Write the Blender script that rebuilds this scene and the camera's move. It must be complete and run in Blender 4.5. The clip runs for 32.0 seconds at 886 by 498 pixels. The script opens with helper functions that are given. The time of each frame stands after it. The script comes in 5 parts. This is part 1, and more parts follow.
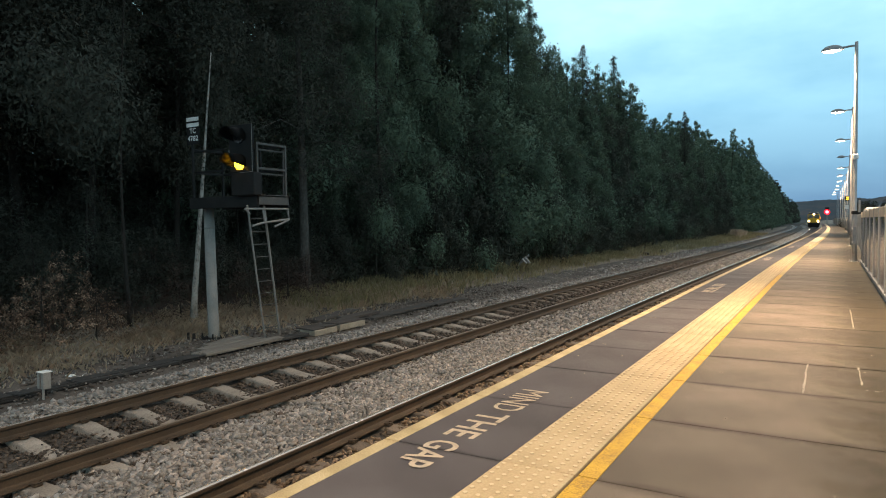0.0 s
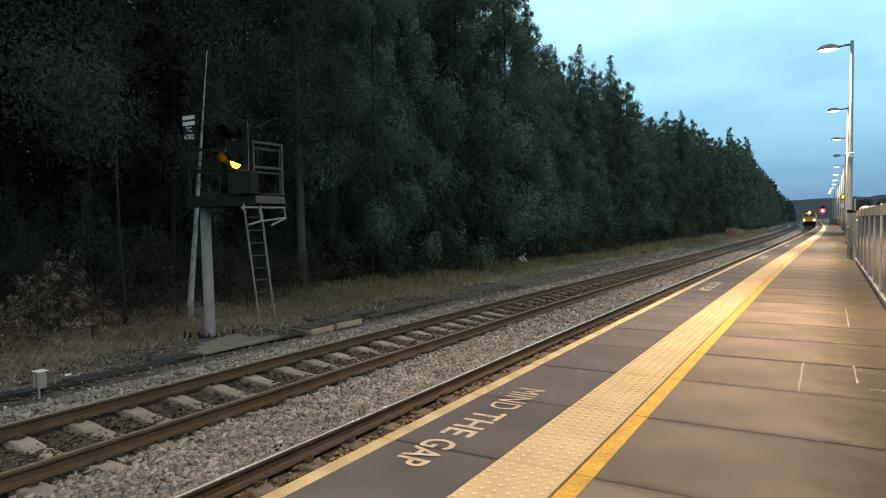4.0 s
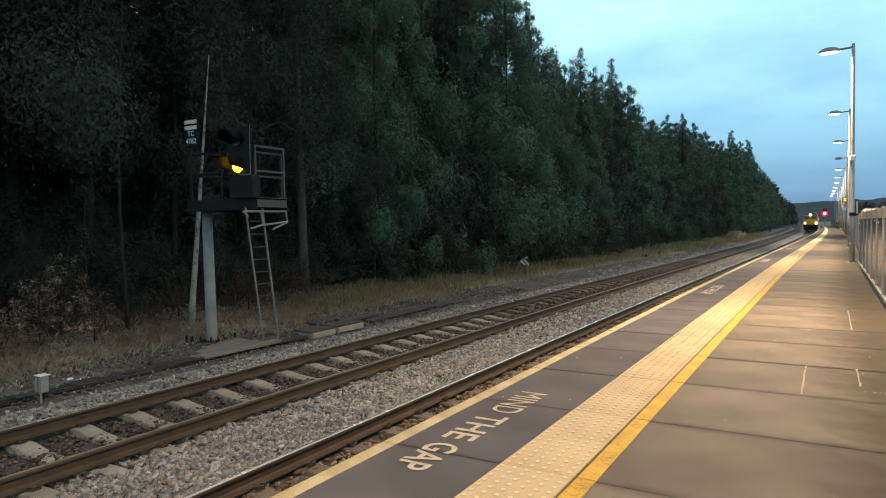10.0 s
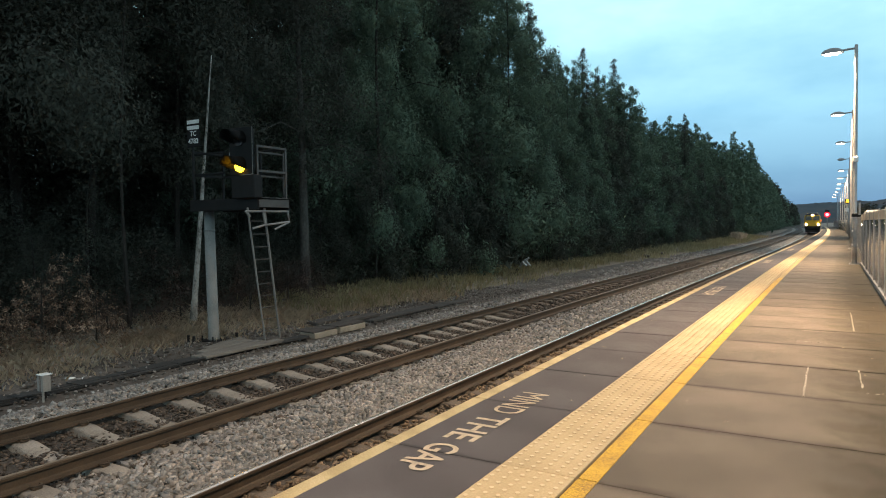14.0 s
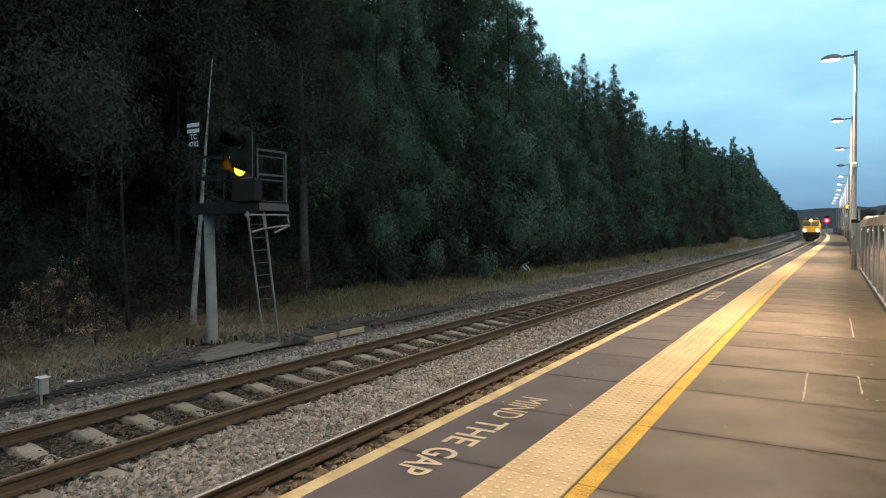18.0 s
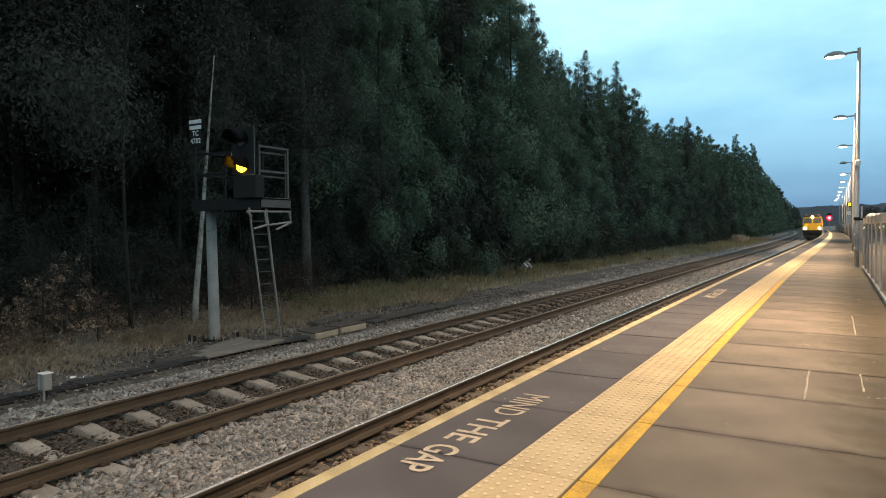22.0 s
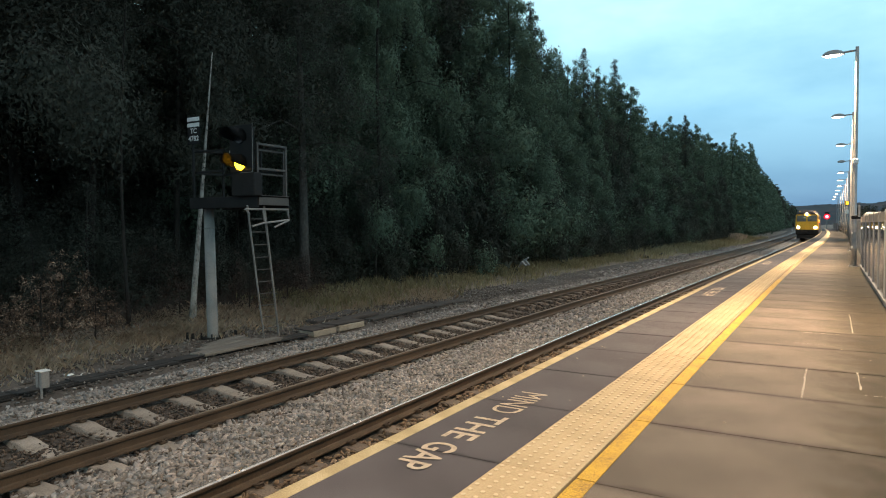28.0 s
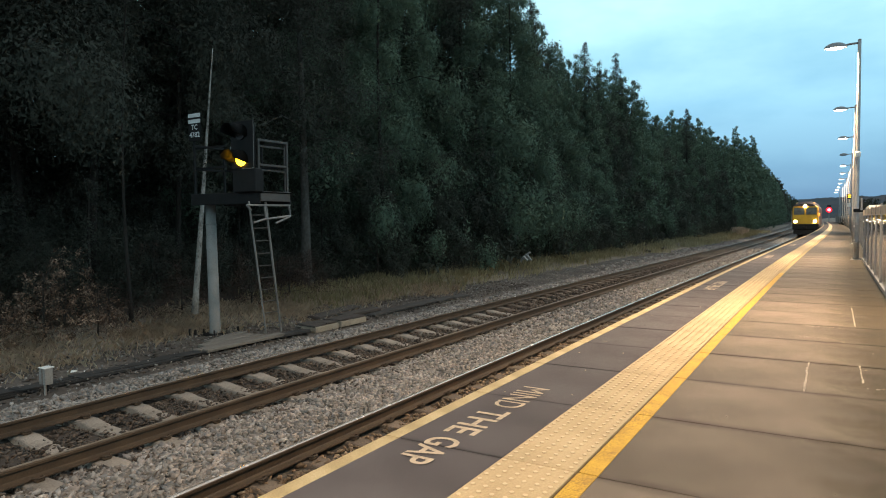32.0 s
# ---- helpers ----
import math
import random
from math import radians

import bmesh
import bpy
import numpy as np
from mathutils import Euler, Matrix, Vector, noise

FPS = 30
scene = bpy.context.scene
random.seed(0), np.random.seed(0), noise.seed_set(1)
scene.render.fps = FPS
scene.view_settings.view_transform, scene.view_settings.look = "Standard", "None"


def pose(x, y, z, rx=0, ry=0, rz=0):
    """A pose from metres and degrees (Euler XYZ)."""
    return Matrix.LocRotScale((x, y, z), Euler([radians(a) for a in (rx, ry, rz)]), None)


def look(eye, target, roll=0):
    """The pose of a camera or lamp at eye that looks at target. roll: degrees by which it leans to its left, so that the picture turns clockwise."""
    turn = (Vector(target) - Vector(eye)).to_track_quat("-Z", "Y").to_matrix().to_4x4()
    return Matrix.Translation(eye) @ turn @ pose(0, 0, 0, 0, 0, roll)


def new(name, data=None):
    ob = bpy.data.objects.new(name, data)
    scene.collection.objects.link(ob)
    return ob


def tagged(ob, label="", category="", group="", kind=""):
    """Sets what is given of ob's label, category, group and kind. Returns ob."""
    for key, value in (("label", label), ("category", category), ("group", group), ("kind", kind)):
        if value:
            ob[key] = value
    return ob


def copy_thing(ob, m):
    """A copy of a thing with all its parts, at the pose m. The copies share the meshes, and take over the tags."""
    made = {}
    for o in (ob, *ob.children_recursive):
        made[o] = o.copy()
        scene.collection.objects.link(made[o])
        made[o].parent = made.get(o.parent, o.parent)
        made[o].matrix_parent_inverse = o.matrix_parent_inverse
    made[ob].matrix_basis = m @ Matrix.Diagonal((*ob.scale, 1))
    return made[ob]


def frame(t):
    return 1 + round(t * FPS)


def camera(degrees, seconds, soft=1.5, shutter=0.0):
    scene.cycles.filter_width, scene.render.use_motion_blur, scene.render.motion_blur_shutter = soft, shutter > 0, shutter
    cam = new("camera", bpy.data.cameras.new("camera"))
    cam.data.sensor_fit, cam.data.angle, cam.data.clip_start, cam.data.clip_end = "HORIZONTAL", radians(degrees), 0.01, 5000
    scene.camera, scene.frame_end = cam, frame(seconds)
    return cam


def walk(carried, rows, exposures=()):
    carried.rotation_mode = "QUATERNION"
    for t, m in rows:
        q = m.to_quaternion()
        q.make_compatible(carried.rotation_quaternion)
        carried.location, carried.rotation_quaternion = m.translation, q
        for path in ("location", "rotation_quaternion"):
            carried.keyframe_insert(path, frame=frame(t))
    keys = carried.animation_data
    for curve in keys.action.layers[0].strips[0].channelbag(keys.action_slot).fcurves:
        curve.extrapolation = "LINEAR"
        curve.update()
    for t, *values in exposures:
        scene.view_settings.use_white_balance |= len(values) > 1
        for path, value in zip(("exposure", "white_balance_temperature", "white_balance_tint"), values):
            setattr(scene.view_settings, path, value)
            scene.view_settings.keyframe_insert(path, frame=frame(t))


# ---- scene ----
cam = camera(68.46, 32.0, soft=1.05)
EYE = (0.0, 0.0, 1.22)   # metres over the platform, which is z = 0; the line runs along +Y
# the camera is held by hand in one place: seconds, then its turn in degrees
SWAY = [
    (0, 87.810, 0.723, 30.823), (0.5, 87.769, 0.842, 30.778), (1, 87.716, 0.965, 30.720), (1.5, 87.656, 0.766, 30.715), (2, 87.653, 0.850, 30.709), 
    (2.5, 87.640, 0.849, 30.664), (3, 87.646, 0.635, 30.629), (3.5, 87.673, 0.698, 30.576), (5.5, 87.736, 0.779, 30.490), (6, 87.782, 0.844, 30.490), 
    (6.5, 87.792, 0.723, 30.474), (7, 87.792, 0.852, 30.486), (7.5, 87.833, 0.807, 30.536), (8, 87.862, 0.769, 30.584), (8.5, 87.889, 0.873, 30.615), 
    (9, 87.947, 0.733, 30.653), (9.5, 87.987, 0.816, 30.688), (10, 88.005, 0.847, 30.677), (10.5, 87.985, 0.883, 30.699), (11, 87.960, 0.823, 30.756), 
    (11.5, 87.933, 0.818, 30.802), (12, 87.966, 0.724, 30.861), (12.5, 88.016, 0.721, 30.869), (13, 88.040, 0.731, 30.882), 
    (13.5, 88.064, 0.665, 30.859), (14, 88.036, 0.715, 30.837), (14.5, 88.027, 0.841, 30.798), (16.5, 88.204, 0.660, 30.701), 
    (17, 88.338, 0.355, 30.758), (17.5, 88.376, 0.277, 30.792), (18, 88.401, 0.482, 30.811), (18.5, 88.416, 0.662, 30.862), 
    (19, 88.411, 0.460, 30.879), (19.5, 88.361, 0.170, 30.903), (20, 88.302, 0.351, 30.899), (20.5, 88.272, 0.425, 30.941), 
    (21, 88.223, 0.297, 30.957), (21.5, 88.202, 0.187, 30.979), (22, 88.137, 0.395, 30.968), (22.5, 88.108, 0.526, 30.973), 
    (23, 88.120, 0.415, 31.006), (23.5, 88.071, 0.440, 30.974), (24, 88.072, 0.518, 30.979), (24.5, 88.078, 0.398, 30.959), 
    (25, 88.053, 0.403, 30.896), (25.5, 88.034, 0.470, 30.846), (27.5, 87.976, 0.384, 30.772), (28, 87.963, 0.310, 30.816), 
    (28.5, 87.940, 0.273, 30.868), (29, 87.857, 0.464, 30.848), (29.5, 87.798, 0.471, 30.847), (30, 87.709, 0.340, 30.836), 
    (30.5, 87.640, 0.461, 30.874), (31, 87.584, 0.406, 30.931), (31.5, 87.577, 0.363, 30.949), (32, 87.541, 0.584, 30.946), 
]
walk(cam, [(t, pose(*EYE, rx, ry, rz)) for t, rx, ry, rz in SWAY])

# ---- world, light ----
scene.view_settings.exposure = 0.06
world = bpy.data.worlds.new("dusk_sky")
scene.world = world
world.use_nodes = True
wn, wl = world.node_tree.nodes, world.node_tree.links
wn.clear()


def wnode(kind, **kw):
    n = wn.new(kind)
    for k, v in kw.items():
        n.inputs[k].default_value = v
    return n


w_out, w_bg = wn.new("ShaderNodeOutputWorld"), wn.new("ShaderNodeBackground")
w_tc = wn.new("ShaderNodeTexCoord")
w_sep = wn.new("ShaderNodeSeparateXYZ")
wl.new(w_tc.outputs["Generated"], w_sep.inputs[0])
w_ramp = wn.new("ShaderNodeValToRGB")
w_ramp.color_ramp.elements[0].position, w_ramp.color_ramp.elements[0].color = 0.0, (0.10, 0.285, 0.53, 1)
w_ramp.color_ramp.elements[1].position, w_ramp.color_ramp.elements[1].color = 1.0, (0.52, 0.58, 0.61, 1)
for pos, col in ((0.06, (0.135, 0.38, 0.65, 1)), (0.16, (0.275, 0.65, 0.93, 1)), (0.30, (0.53, 1.0, 1.13, 1)), (0.40, (0.48, 0.88, 1.00, 1)), (0.62, (0.50, 0.60, 0.64, 1))):
    w_ramp.color_ramp.elements.new(pos).color = col
wl.new(w_sep.outputs["Z"], w_ramp.inputs[0])
# long soft cloud streaks
w_map = wn.new("ShaderNodeMapping")
w_map.inputs["Scale"].default_value = (2.6, 2.6, 6.5)
w_map.inputs["Location"].default_value = (0.35, 0.1, 0.6)
wl.new(w_tc.outputs["Generated"], w_map.inputs[0])
w_noise = wnode("ShaderNodeTexNoise", Scale=1.6, Detail=5.0, Roughness=0.5)
wl.new(w_map.outputs[0], w_noise.inputs["Vector"])
w_cr = wn.new("ShaderNodeValToRGB")
w_cr.color_ramp.elements[0].position, w_cr.color_ramp.elements[0].color = 0.35, (0.80, 0.84, 0.88, 1)
w_cr.color_ramp.elements[1].position, w_cr.color_ramp.elements[1].color = 0.68, (1.38, 1.18, 1.10, 1)
wl.new(w_noise.outputs["Fac"], w_cr.inputs[0])
w_mul = wn.new("ShaderNodeMixRGB")
w_mul.blend_type = "MULTIPLY"
w_mul.inputs[0].default_value = 1.0
wl.new(w_ramp.outputs[0], w_mul.inputs[1])
wl.new(w_cr.outputs[0], w_mul.inputs[2])
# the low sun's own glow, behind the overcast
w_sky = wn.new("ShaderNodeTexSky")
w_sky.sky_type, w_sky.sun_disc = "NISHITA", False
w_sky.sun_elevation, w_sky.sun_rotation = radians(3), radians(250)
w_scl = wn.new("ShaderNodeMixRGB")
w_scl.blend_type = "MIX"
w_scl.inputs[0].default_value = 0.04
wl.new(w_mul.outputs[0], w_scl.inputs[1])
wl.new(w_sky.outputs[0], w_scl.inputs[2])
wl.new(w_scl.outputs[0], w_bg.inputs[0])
w_bg.inputs[1].default_value = 1.0
wl.new(w_bg.outputs[0], w_out.inputs[0])
sun = new("sun", bpy.data.lights.new("sun", "SUN"))
sun.data.energy, sun.data.angle, sun.data.color = 0.05, radians(25), (0.75, 0.87, 1.0)
sun.matrix_world = look((0, 0, 30), (-16, 10, 0))


# ---- plan ----
def off(y):
    """How far the line has swung sideways at y: gently right, then away to the left."""
    ys = (-60, 0, 10, 20, 34, 48, 60, 75, 97, 115, 130, 150, 170, 200, 250, 350, 600)
    xs = (0, 0, 0.0, 0.07, 0.30, 0.55, 0.71, 0.84, 0.89, 0.80, 0.64, 0.38, 0.10, -0.6, -2.6, -9.0, -34.0)
    y = max(-59.9, min(599.9, y))
    i = max(k for k in range(len(ys) - 1) if ys[k] <= y)
    i = min(i, len(ys) - 2)
    h = ys[i + 1] - ys[i]
    u = (y - ys[i]) / h

    def slope(k):
        if k <= 0 or k >= len(ys) - 1:
            return 0.0 if k <= 0 else (xs[-1] - xs[-2]) / (ys[-1] - ys[-2])
        return (xs[k + 1] - xs[k - 1]) / (ys[k + 1] - ys[k - 1])
    a, b = slope(i) * h, slope(i + 1) * h
    return (xs[i] * (2 * u**3 - 3 * u**2 + 1) + a * (u**3 - 2 * u**2 + u) + xs[i + 1] * (3 * u**2 - 2 * u**3) + b * (u**3 - u**2))


def heading(y):
    return math.degrees(math.atan((off(y + 0.5) - off(y - 0.5))))


def along(x, y, z=0.0):
    """A pose on the line: x metres to the side, y metres on, turned with the line."""
    return pose(x + off(y), y, z, 0, 0, -heading(y))


RAIL_TOP = -0.90
SLEEPER_TOP = -1.07
X_RAILS = (-7.66, -6.155, -4.40, -2.895)
X_EDGE, X_STRIPE, X_TACT, X_TACT_R, X_YEL, X_YEL_R = -2.18, -2.09, -1.445, -1.052, -1.04, -0.942
X_FENCE = 0.72
SLAB = 1.088
SLAB0 = 2.977


# ---- materials ----
def material(name, base, dark=None, light=None, scale=8.0, fine=120.0, rough=0.8, metal=0.0, bump=0.3, dist=0.01, spec=0.4, vary=0.0, stretch=None, island=False, tints=None):
    """A procedural surface: two scales of mottling between dark, base and light, with bump."""
    m = bpy.data.materials.new(name)
    m.use_nodes = True
    n, l = m.node_tree.nodes, m.node_tree.links
    b = n["Principled BSDF"]
    dark = dark or tuple(c * 0.6 for c in base)
    light = light or tuple(min(1, c * 1.35) for c in base)
    tc = n.new("ShaderNodeTexCoord")
    vec = tc.outputs["Object"]
    if stretch:
        mp = n.new("ShaderNodeMapping")
        mp.inputs["Scale"].default_value = stretch
        l.new(vec, mp.inputs[0])
        vec = mp.outputs[0]
    big, small = n.new("ShaderNodeTexNoise"), n.new("ShaderNodeTexNoise")
    for nn, s, d in ((big, scale, 4.0), (small, fine, 3.0)):
        nn.inputs["Scale"].default_value, nn.inputs["Detail"].default_value = s, d
        l.new(vec, nn.inputs["Vector"])
    r = n.new("ShaderNodeValToRGB")
    r.color_ramp.elements[0].position, r.color_ramp.elements[0].color = 0.3, (*dark, 1)
    r.color_ramp.elements[1].position, r.color_ramp.elements[1].color = 0.72, (*light, 1)
    r.color_ramp.elements.new(0.5).color = (*base, 1)
    mx = n.new("ShaderNodeMath")
    mx.operation = "MULTIPLY_ADD"
    mx.inputs[1].default_value = 0.45
    l.new(small.outputs["Fac"], mx.inputs[0])
    m2 = n.new("ShaderNodeMath")
    m2.operation = "MULTIPLY"
    m2.inputs[1].default_value = 0.55
    l.new(big.outputs["Fac"], m2.inputs[0])
    l.new(m2.outputs[0], mx.inputs[2])
    l.new(mx.outputs[0], r.inputs[0])
    col = r.outputs[0]
    if vary:
        if island:
            rnd = n.new("ShaderNodeNewGeometry").outputs["Random Per Island"]
        else:
            rnd = n.new("ShaderNodeObjectInfo").outputs["Random"]
        hv = n.new("ShaderNodeHueSaturation")
        mr = n.new("ShaderNodeMapRange")
        mr.inputs["To Min"].default_value, mr.inputs["To Max"].default_value = 1 - vary, 1 + vary
        l.new(rnd, mr.inputs[0])
        l.new(mr.outputs[0], hv.inputs["Value"])
        l.new(col, hv.inputs["Color"])
        col = hv.outputs[0]
        if tints:
            # each piece leans towards one of a few rock colours
            wrap, tr, tm = n.new("ShaderNodeMath"), n.new("ShaderNodeValToRGB"), n.new("ShaderNodeMixRGB")
            wrap.operation = "MULTIPLY"
            wrap.inputs[1].default_value = 13.7
            fr = n.new("ShaderNodeMath")
            fr.operation = "FRACT"
            l.new(rnd, wrap.inputs[0])
            l.new(wrap.outputs[0], fr.inputs[0])
            l.new(fr.outputs[0], tr.inputs[0])
            tr.color_ramp.elements[0].color = (*tints[0], 1)
            tr.color_ramp.elements[1].color = (*tints[-1], 1)
            for i, c in enumerate(tints[1:-1]):
                tr.color_ramp.elements.new((i + 1) / (len(tints) - 1)).color = (*c, 1)
            tm.blend_type = "MULTIPLY"
            tm.inputs[0].default_value = 1.0
            l.new(col, tm.inputs[1])
            l.new(tr.outputs[0], tm.inputs[2])
            col = tm.outputs[0]
    l.new(col, b.inputs["Base Color"])
    rr = n.new("ShaderNodeMapRange")
    rr.inputs["To Min"].default_value, rr.inputs["To Max"].default_value = max(0.05, rough - 0.12), min(1, rough + 0.1)
    l.new(big.outputs["Fac"], rr.inputs[0])
    l.new(rr.outputs[0], b.inputs["Roughness"])
    b.inputs["Metallic"].default_value = metal
    b.inputs["Specular IOR Level"].default_value = spec
    if bump:
        bp = n.new("ShaderNodeBump")
        bp.inputs["Strength"].default_value, bp.inputs["Distance"].default_value = bump, dist
        l.new(mx.outputs[0], bp.inputs["Height"])
        l.new(bp.outputs[0], b.inputs["Normal"])
    return m


def grime_and_side_tone(m, half, width, amount, axis="Y"):
    """Dirt gathered along a slab's joints, in the slab's own length, broken up by noise. With axis X it tones the slab
    darker and olive to one side.
    """
    n, l = m.node_tree.nodes, m.node_tree.links
    b = n["Principled BSDF"]
    col = b.inputs["Base Color"].links[0].from_socket
    tc, sp = n.new("ShaderNodeTexCoord"), n.new("ShaderNodeSeparateXYZ")
    l.new(tc.outputs["Object"], sp.inputs[0])
    ab, ns, ad, mr, mx = n.new("ShaderNodeMath"), n.new("ShaderNodeTexNoise"), n.new("ShaderNodeMath"), n.new("ShaderNodeMapRange"), n.new("ShaderNodeMixRGB")
    ab.operation, ad.operation, mx.blend_type = "ABSOLUTE", "MULTIPLY_ADD", "MULTIPLY"
    l.new(sp.outputs[axis], ab.inputs[0])
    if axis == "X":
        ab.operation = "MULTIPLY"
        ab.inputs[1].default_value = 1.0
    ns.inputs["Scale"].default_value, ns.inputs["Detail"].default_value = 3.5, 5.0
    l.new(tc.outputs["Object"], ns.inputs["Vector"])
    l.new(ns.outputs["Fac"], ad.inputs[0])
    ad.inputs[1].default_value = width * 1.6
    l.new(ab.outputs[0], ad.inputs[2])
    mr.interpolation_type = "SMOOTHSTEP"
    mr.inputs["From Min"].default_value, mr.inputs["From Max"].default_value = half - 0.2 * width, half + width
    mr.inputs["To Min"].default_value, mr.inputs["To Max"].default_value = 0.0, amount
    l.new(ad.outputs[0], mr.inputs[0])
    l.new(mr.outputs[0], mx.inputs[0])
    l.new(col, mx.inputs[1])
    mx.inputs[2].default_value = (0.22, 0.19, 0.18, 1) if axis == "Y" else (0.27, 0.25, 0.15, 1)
    l.new(mx.outputs[0], b.inputs["Base Color"])


def let_through(m, share_, tint):
    """Thin leaves and stalks pass part of the light on to their far side."""
    n, l = m.node_tree.nodes, m.node_tree.links
    b, o = n["Principled BSDF"], n["Material Output"]
    tr, hs, mx = n.new("ShaderNodeBsdfTranslucent"), n.new("ShaderNodeHueSaturation"), n.new("ShaderNodeMixShader")
    hs.inputs["Value"].default_value = tint
    l.new(b.inputs["Base Color"].links[0].from_socket, hs.inputs["Color"])
    l.new(hs.outputs[0], tr.inputs[0])
    mx.inputs[0].default_value = share_
    l.new(b.outputs[0], mx.inputs[1])
    l.new(tr.outputs[0], mx.inputs[2])
    l.new(mx.outputs[0], o.inputs[0])


def shaded_litter(m, edge, color):
    """Fallen leaves cover the soil inside the wood, ragged-edged; the wood's shade is put into their colour."""
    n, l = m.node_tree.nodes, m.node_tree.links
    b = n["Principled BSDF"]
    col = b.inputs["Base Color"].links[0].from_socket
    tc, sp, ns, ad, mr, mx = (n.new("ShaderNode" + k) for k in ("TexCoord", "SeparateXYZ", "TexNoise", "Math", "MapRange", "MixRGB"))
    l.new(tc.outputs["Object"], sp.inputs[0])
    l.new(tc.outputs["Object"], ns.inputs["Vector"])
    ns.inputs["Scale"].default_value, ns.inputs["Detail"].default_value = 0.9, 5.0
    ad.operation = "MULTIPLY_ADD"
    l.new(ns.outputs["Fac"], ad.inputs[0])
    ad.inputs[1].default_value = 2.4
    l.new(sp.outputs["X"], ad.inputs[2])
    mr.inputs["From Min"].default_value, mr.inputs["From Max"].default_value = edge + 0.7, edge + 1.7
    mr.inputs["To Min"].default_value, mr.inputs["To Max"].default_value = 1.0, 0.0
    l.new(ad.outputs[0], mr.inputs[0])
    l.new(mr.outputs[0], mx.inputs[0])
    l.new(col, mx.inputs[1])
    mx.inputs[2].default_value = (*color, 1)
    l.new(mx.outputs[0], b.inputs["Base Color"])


def glow(name, color, strength):
    m = bpy.data.materials.new(name)
    m.use_nodes = True
    b = m.node_tree.nodes["Principled BSDF"]
    b.inputs["Base Color"].default_value = (*color, 1)
    b.inputs["Emission Color"].default_value = (*color, 1)
    b.inputs["Emission Strength"].default_value = strength
    return m


ROCK = ((0.99, 0.93, 0.89), (1.08, 0.98, 0.92), (0.94, 0.97, 1.0), (1.04, 0.94, 0.86), (1.0, 1.0, 0.98), (0.92, 0.92, 0.92))
M_BALLAST = material("ballast_stone", (0.225, 0.216, 0.208), (0.12, 0.115, 0.11), (0.36, 0.345, 0.335), 3, 40, 0.9, bump=0.4, vary=0.45, island=True, tints=ROCK)
# Near black: shade between the stones and under the rails, put into the colour.
M_BED_SHADED = material("ballast_bed", (0.062, 0.052, 0.045), (0.028, 0.023, 0.02), (0.12, 0.105, 0.092), 2.5, 26, 0.95, bump=1.0, dist=0.05)
M_BALLAST_FAR = material("distant_ballast", (0.19, 0.175, 0.16), (0.035, 0.032, 0.03), (0.43, 0.405, 0.375), 2.5, 22, 0.95, bump=1.0, dist=0.05)
M_BALLAST_RUSTY = material("ballast_stone_rusty", (0.172, 0.126, 0.086), (0.075, 0.055, 0.038), (0.29, 0.222, 0.158), 3, 40, 0.9, bump=0.5, vary=0.4, island=True, tints=ROCK)
M_BALLAST_DARK = material("oily_brown_ballast", (0.078, 0.064, 0.054), (0.036, 0.029, 0.025), (0.15, 0.125, 0.105), 3, 40, 0.9, bump=0.5, vary=0.45, island=True, tints=ROCK)
M_GROUND = material("cess_earth", (0.082, 0.069, 0.060), (0.032, 0.027, 0.024), (0.175, 0.15, 0.13), 0.9, 22, 0.95, bump=0.8, dist=0.03)
M_SOIL = material("verge_soil", (0.215, 0.175, 0.135), (0.10, 0.080, 0.062), (0.37, 0.315, 0.25), 1.3, 34, 0.95, bump=1.0, dist=0.04)
M_RAIL = material("rusty_rail", (0.052, 0.035, 0.022), (0.027, 0.018, 0.012), (0.088, 0.059, 0.037), 3, 60, 0.7, bump=0.3, dist=0.004)
M_STEEL = material("polished_rail_head", (0.79, 0.74, 0.70), (0.62, 0.57, 0.53), (0.87, 0.83, 0.79), 4, 90, 0.25, metal=0.72, bump=0.05, dist=0.002)
M_STEEL_DULL = material("dull_rail_head", (0.20, 0.165, 0.13), (0.12, 0.095, 0.07), (0.30, 0.26, 0.22), 4, 90, 0.5, metal=0.3, bump=0.1, dist=0.002)
M_SLEEPER = material("weathered_concrete", (0.24, 0.21, 0.18), (0.11, 0.092, 0.078), (0.34, 0.305, 0.27), 5, 60, 0.9, bump=0.5, dist=0.008, vary=0.15)
M_ASPHALT = material("dark_platform_slab", (0.080, 0.070, 0.075), (0.036, 0.031, 0.034), (0.140, 0.128, 0.134), 1.6, 260, 0.85, bump=0.4, dist=0.004, vary=0.10)
M_SLAB = material("worn_platform_slab", (0.150, 0.120, 0.095), (0.064, 0.051, 0.039), (0.26, 0.217, 0.178), 1.5, 230, 0.82, bump=0.5, dist=0.004, vary=0.13)
M_TACT = material("buff_tactile_slab", (0.48, 0.36, 0.21), (0.36, 0.27, 0.155), (0.58, 0.46, 0.29), 2.5, 90, 0.8, bump=0.2, dist=0.003, vary=0.07)
M_EDGE = material("worn_white_edge_paint", (0.46, 0.355, 0.19), (0.25, 0.185, 0.095), (0.66, 0.54, 0.34), 4, 110, 0.75, bump=0.2, dist=0.003)
M_YELLOW = material("yellow_line_paint", (0.58, 0.335, 0.030), (0.30, 0.17, 0.04), (0.70, 0.44, 0.06), 5, 150, 0.7, bump=0.5, dist=0.003)
M_TACT_NODES = M_TACT.node_tree
_b = M_TACT_NODES.nodes["Principled BSDF"]
_col = _b.inputs["Base Color"].links[0].from_socket
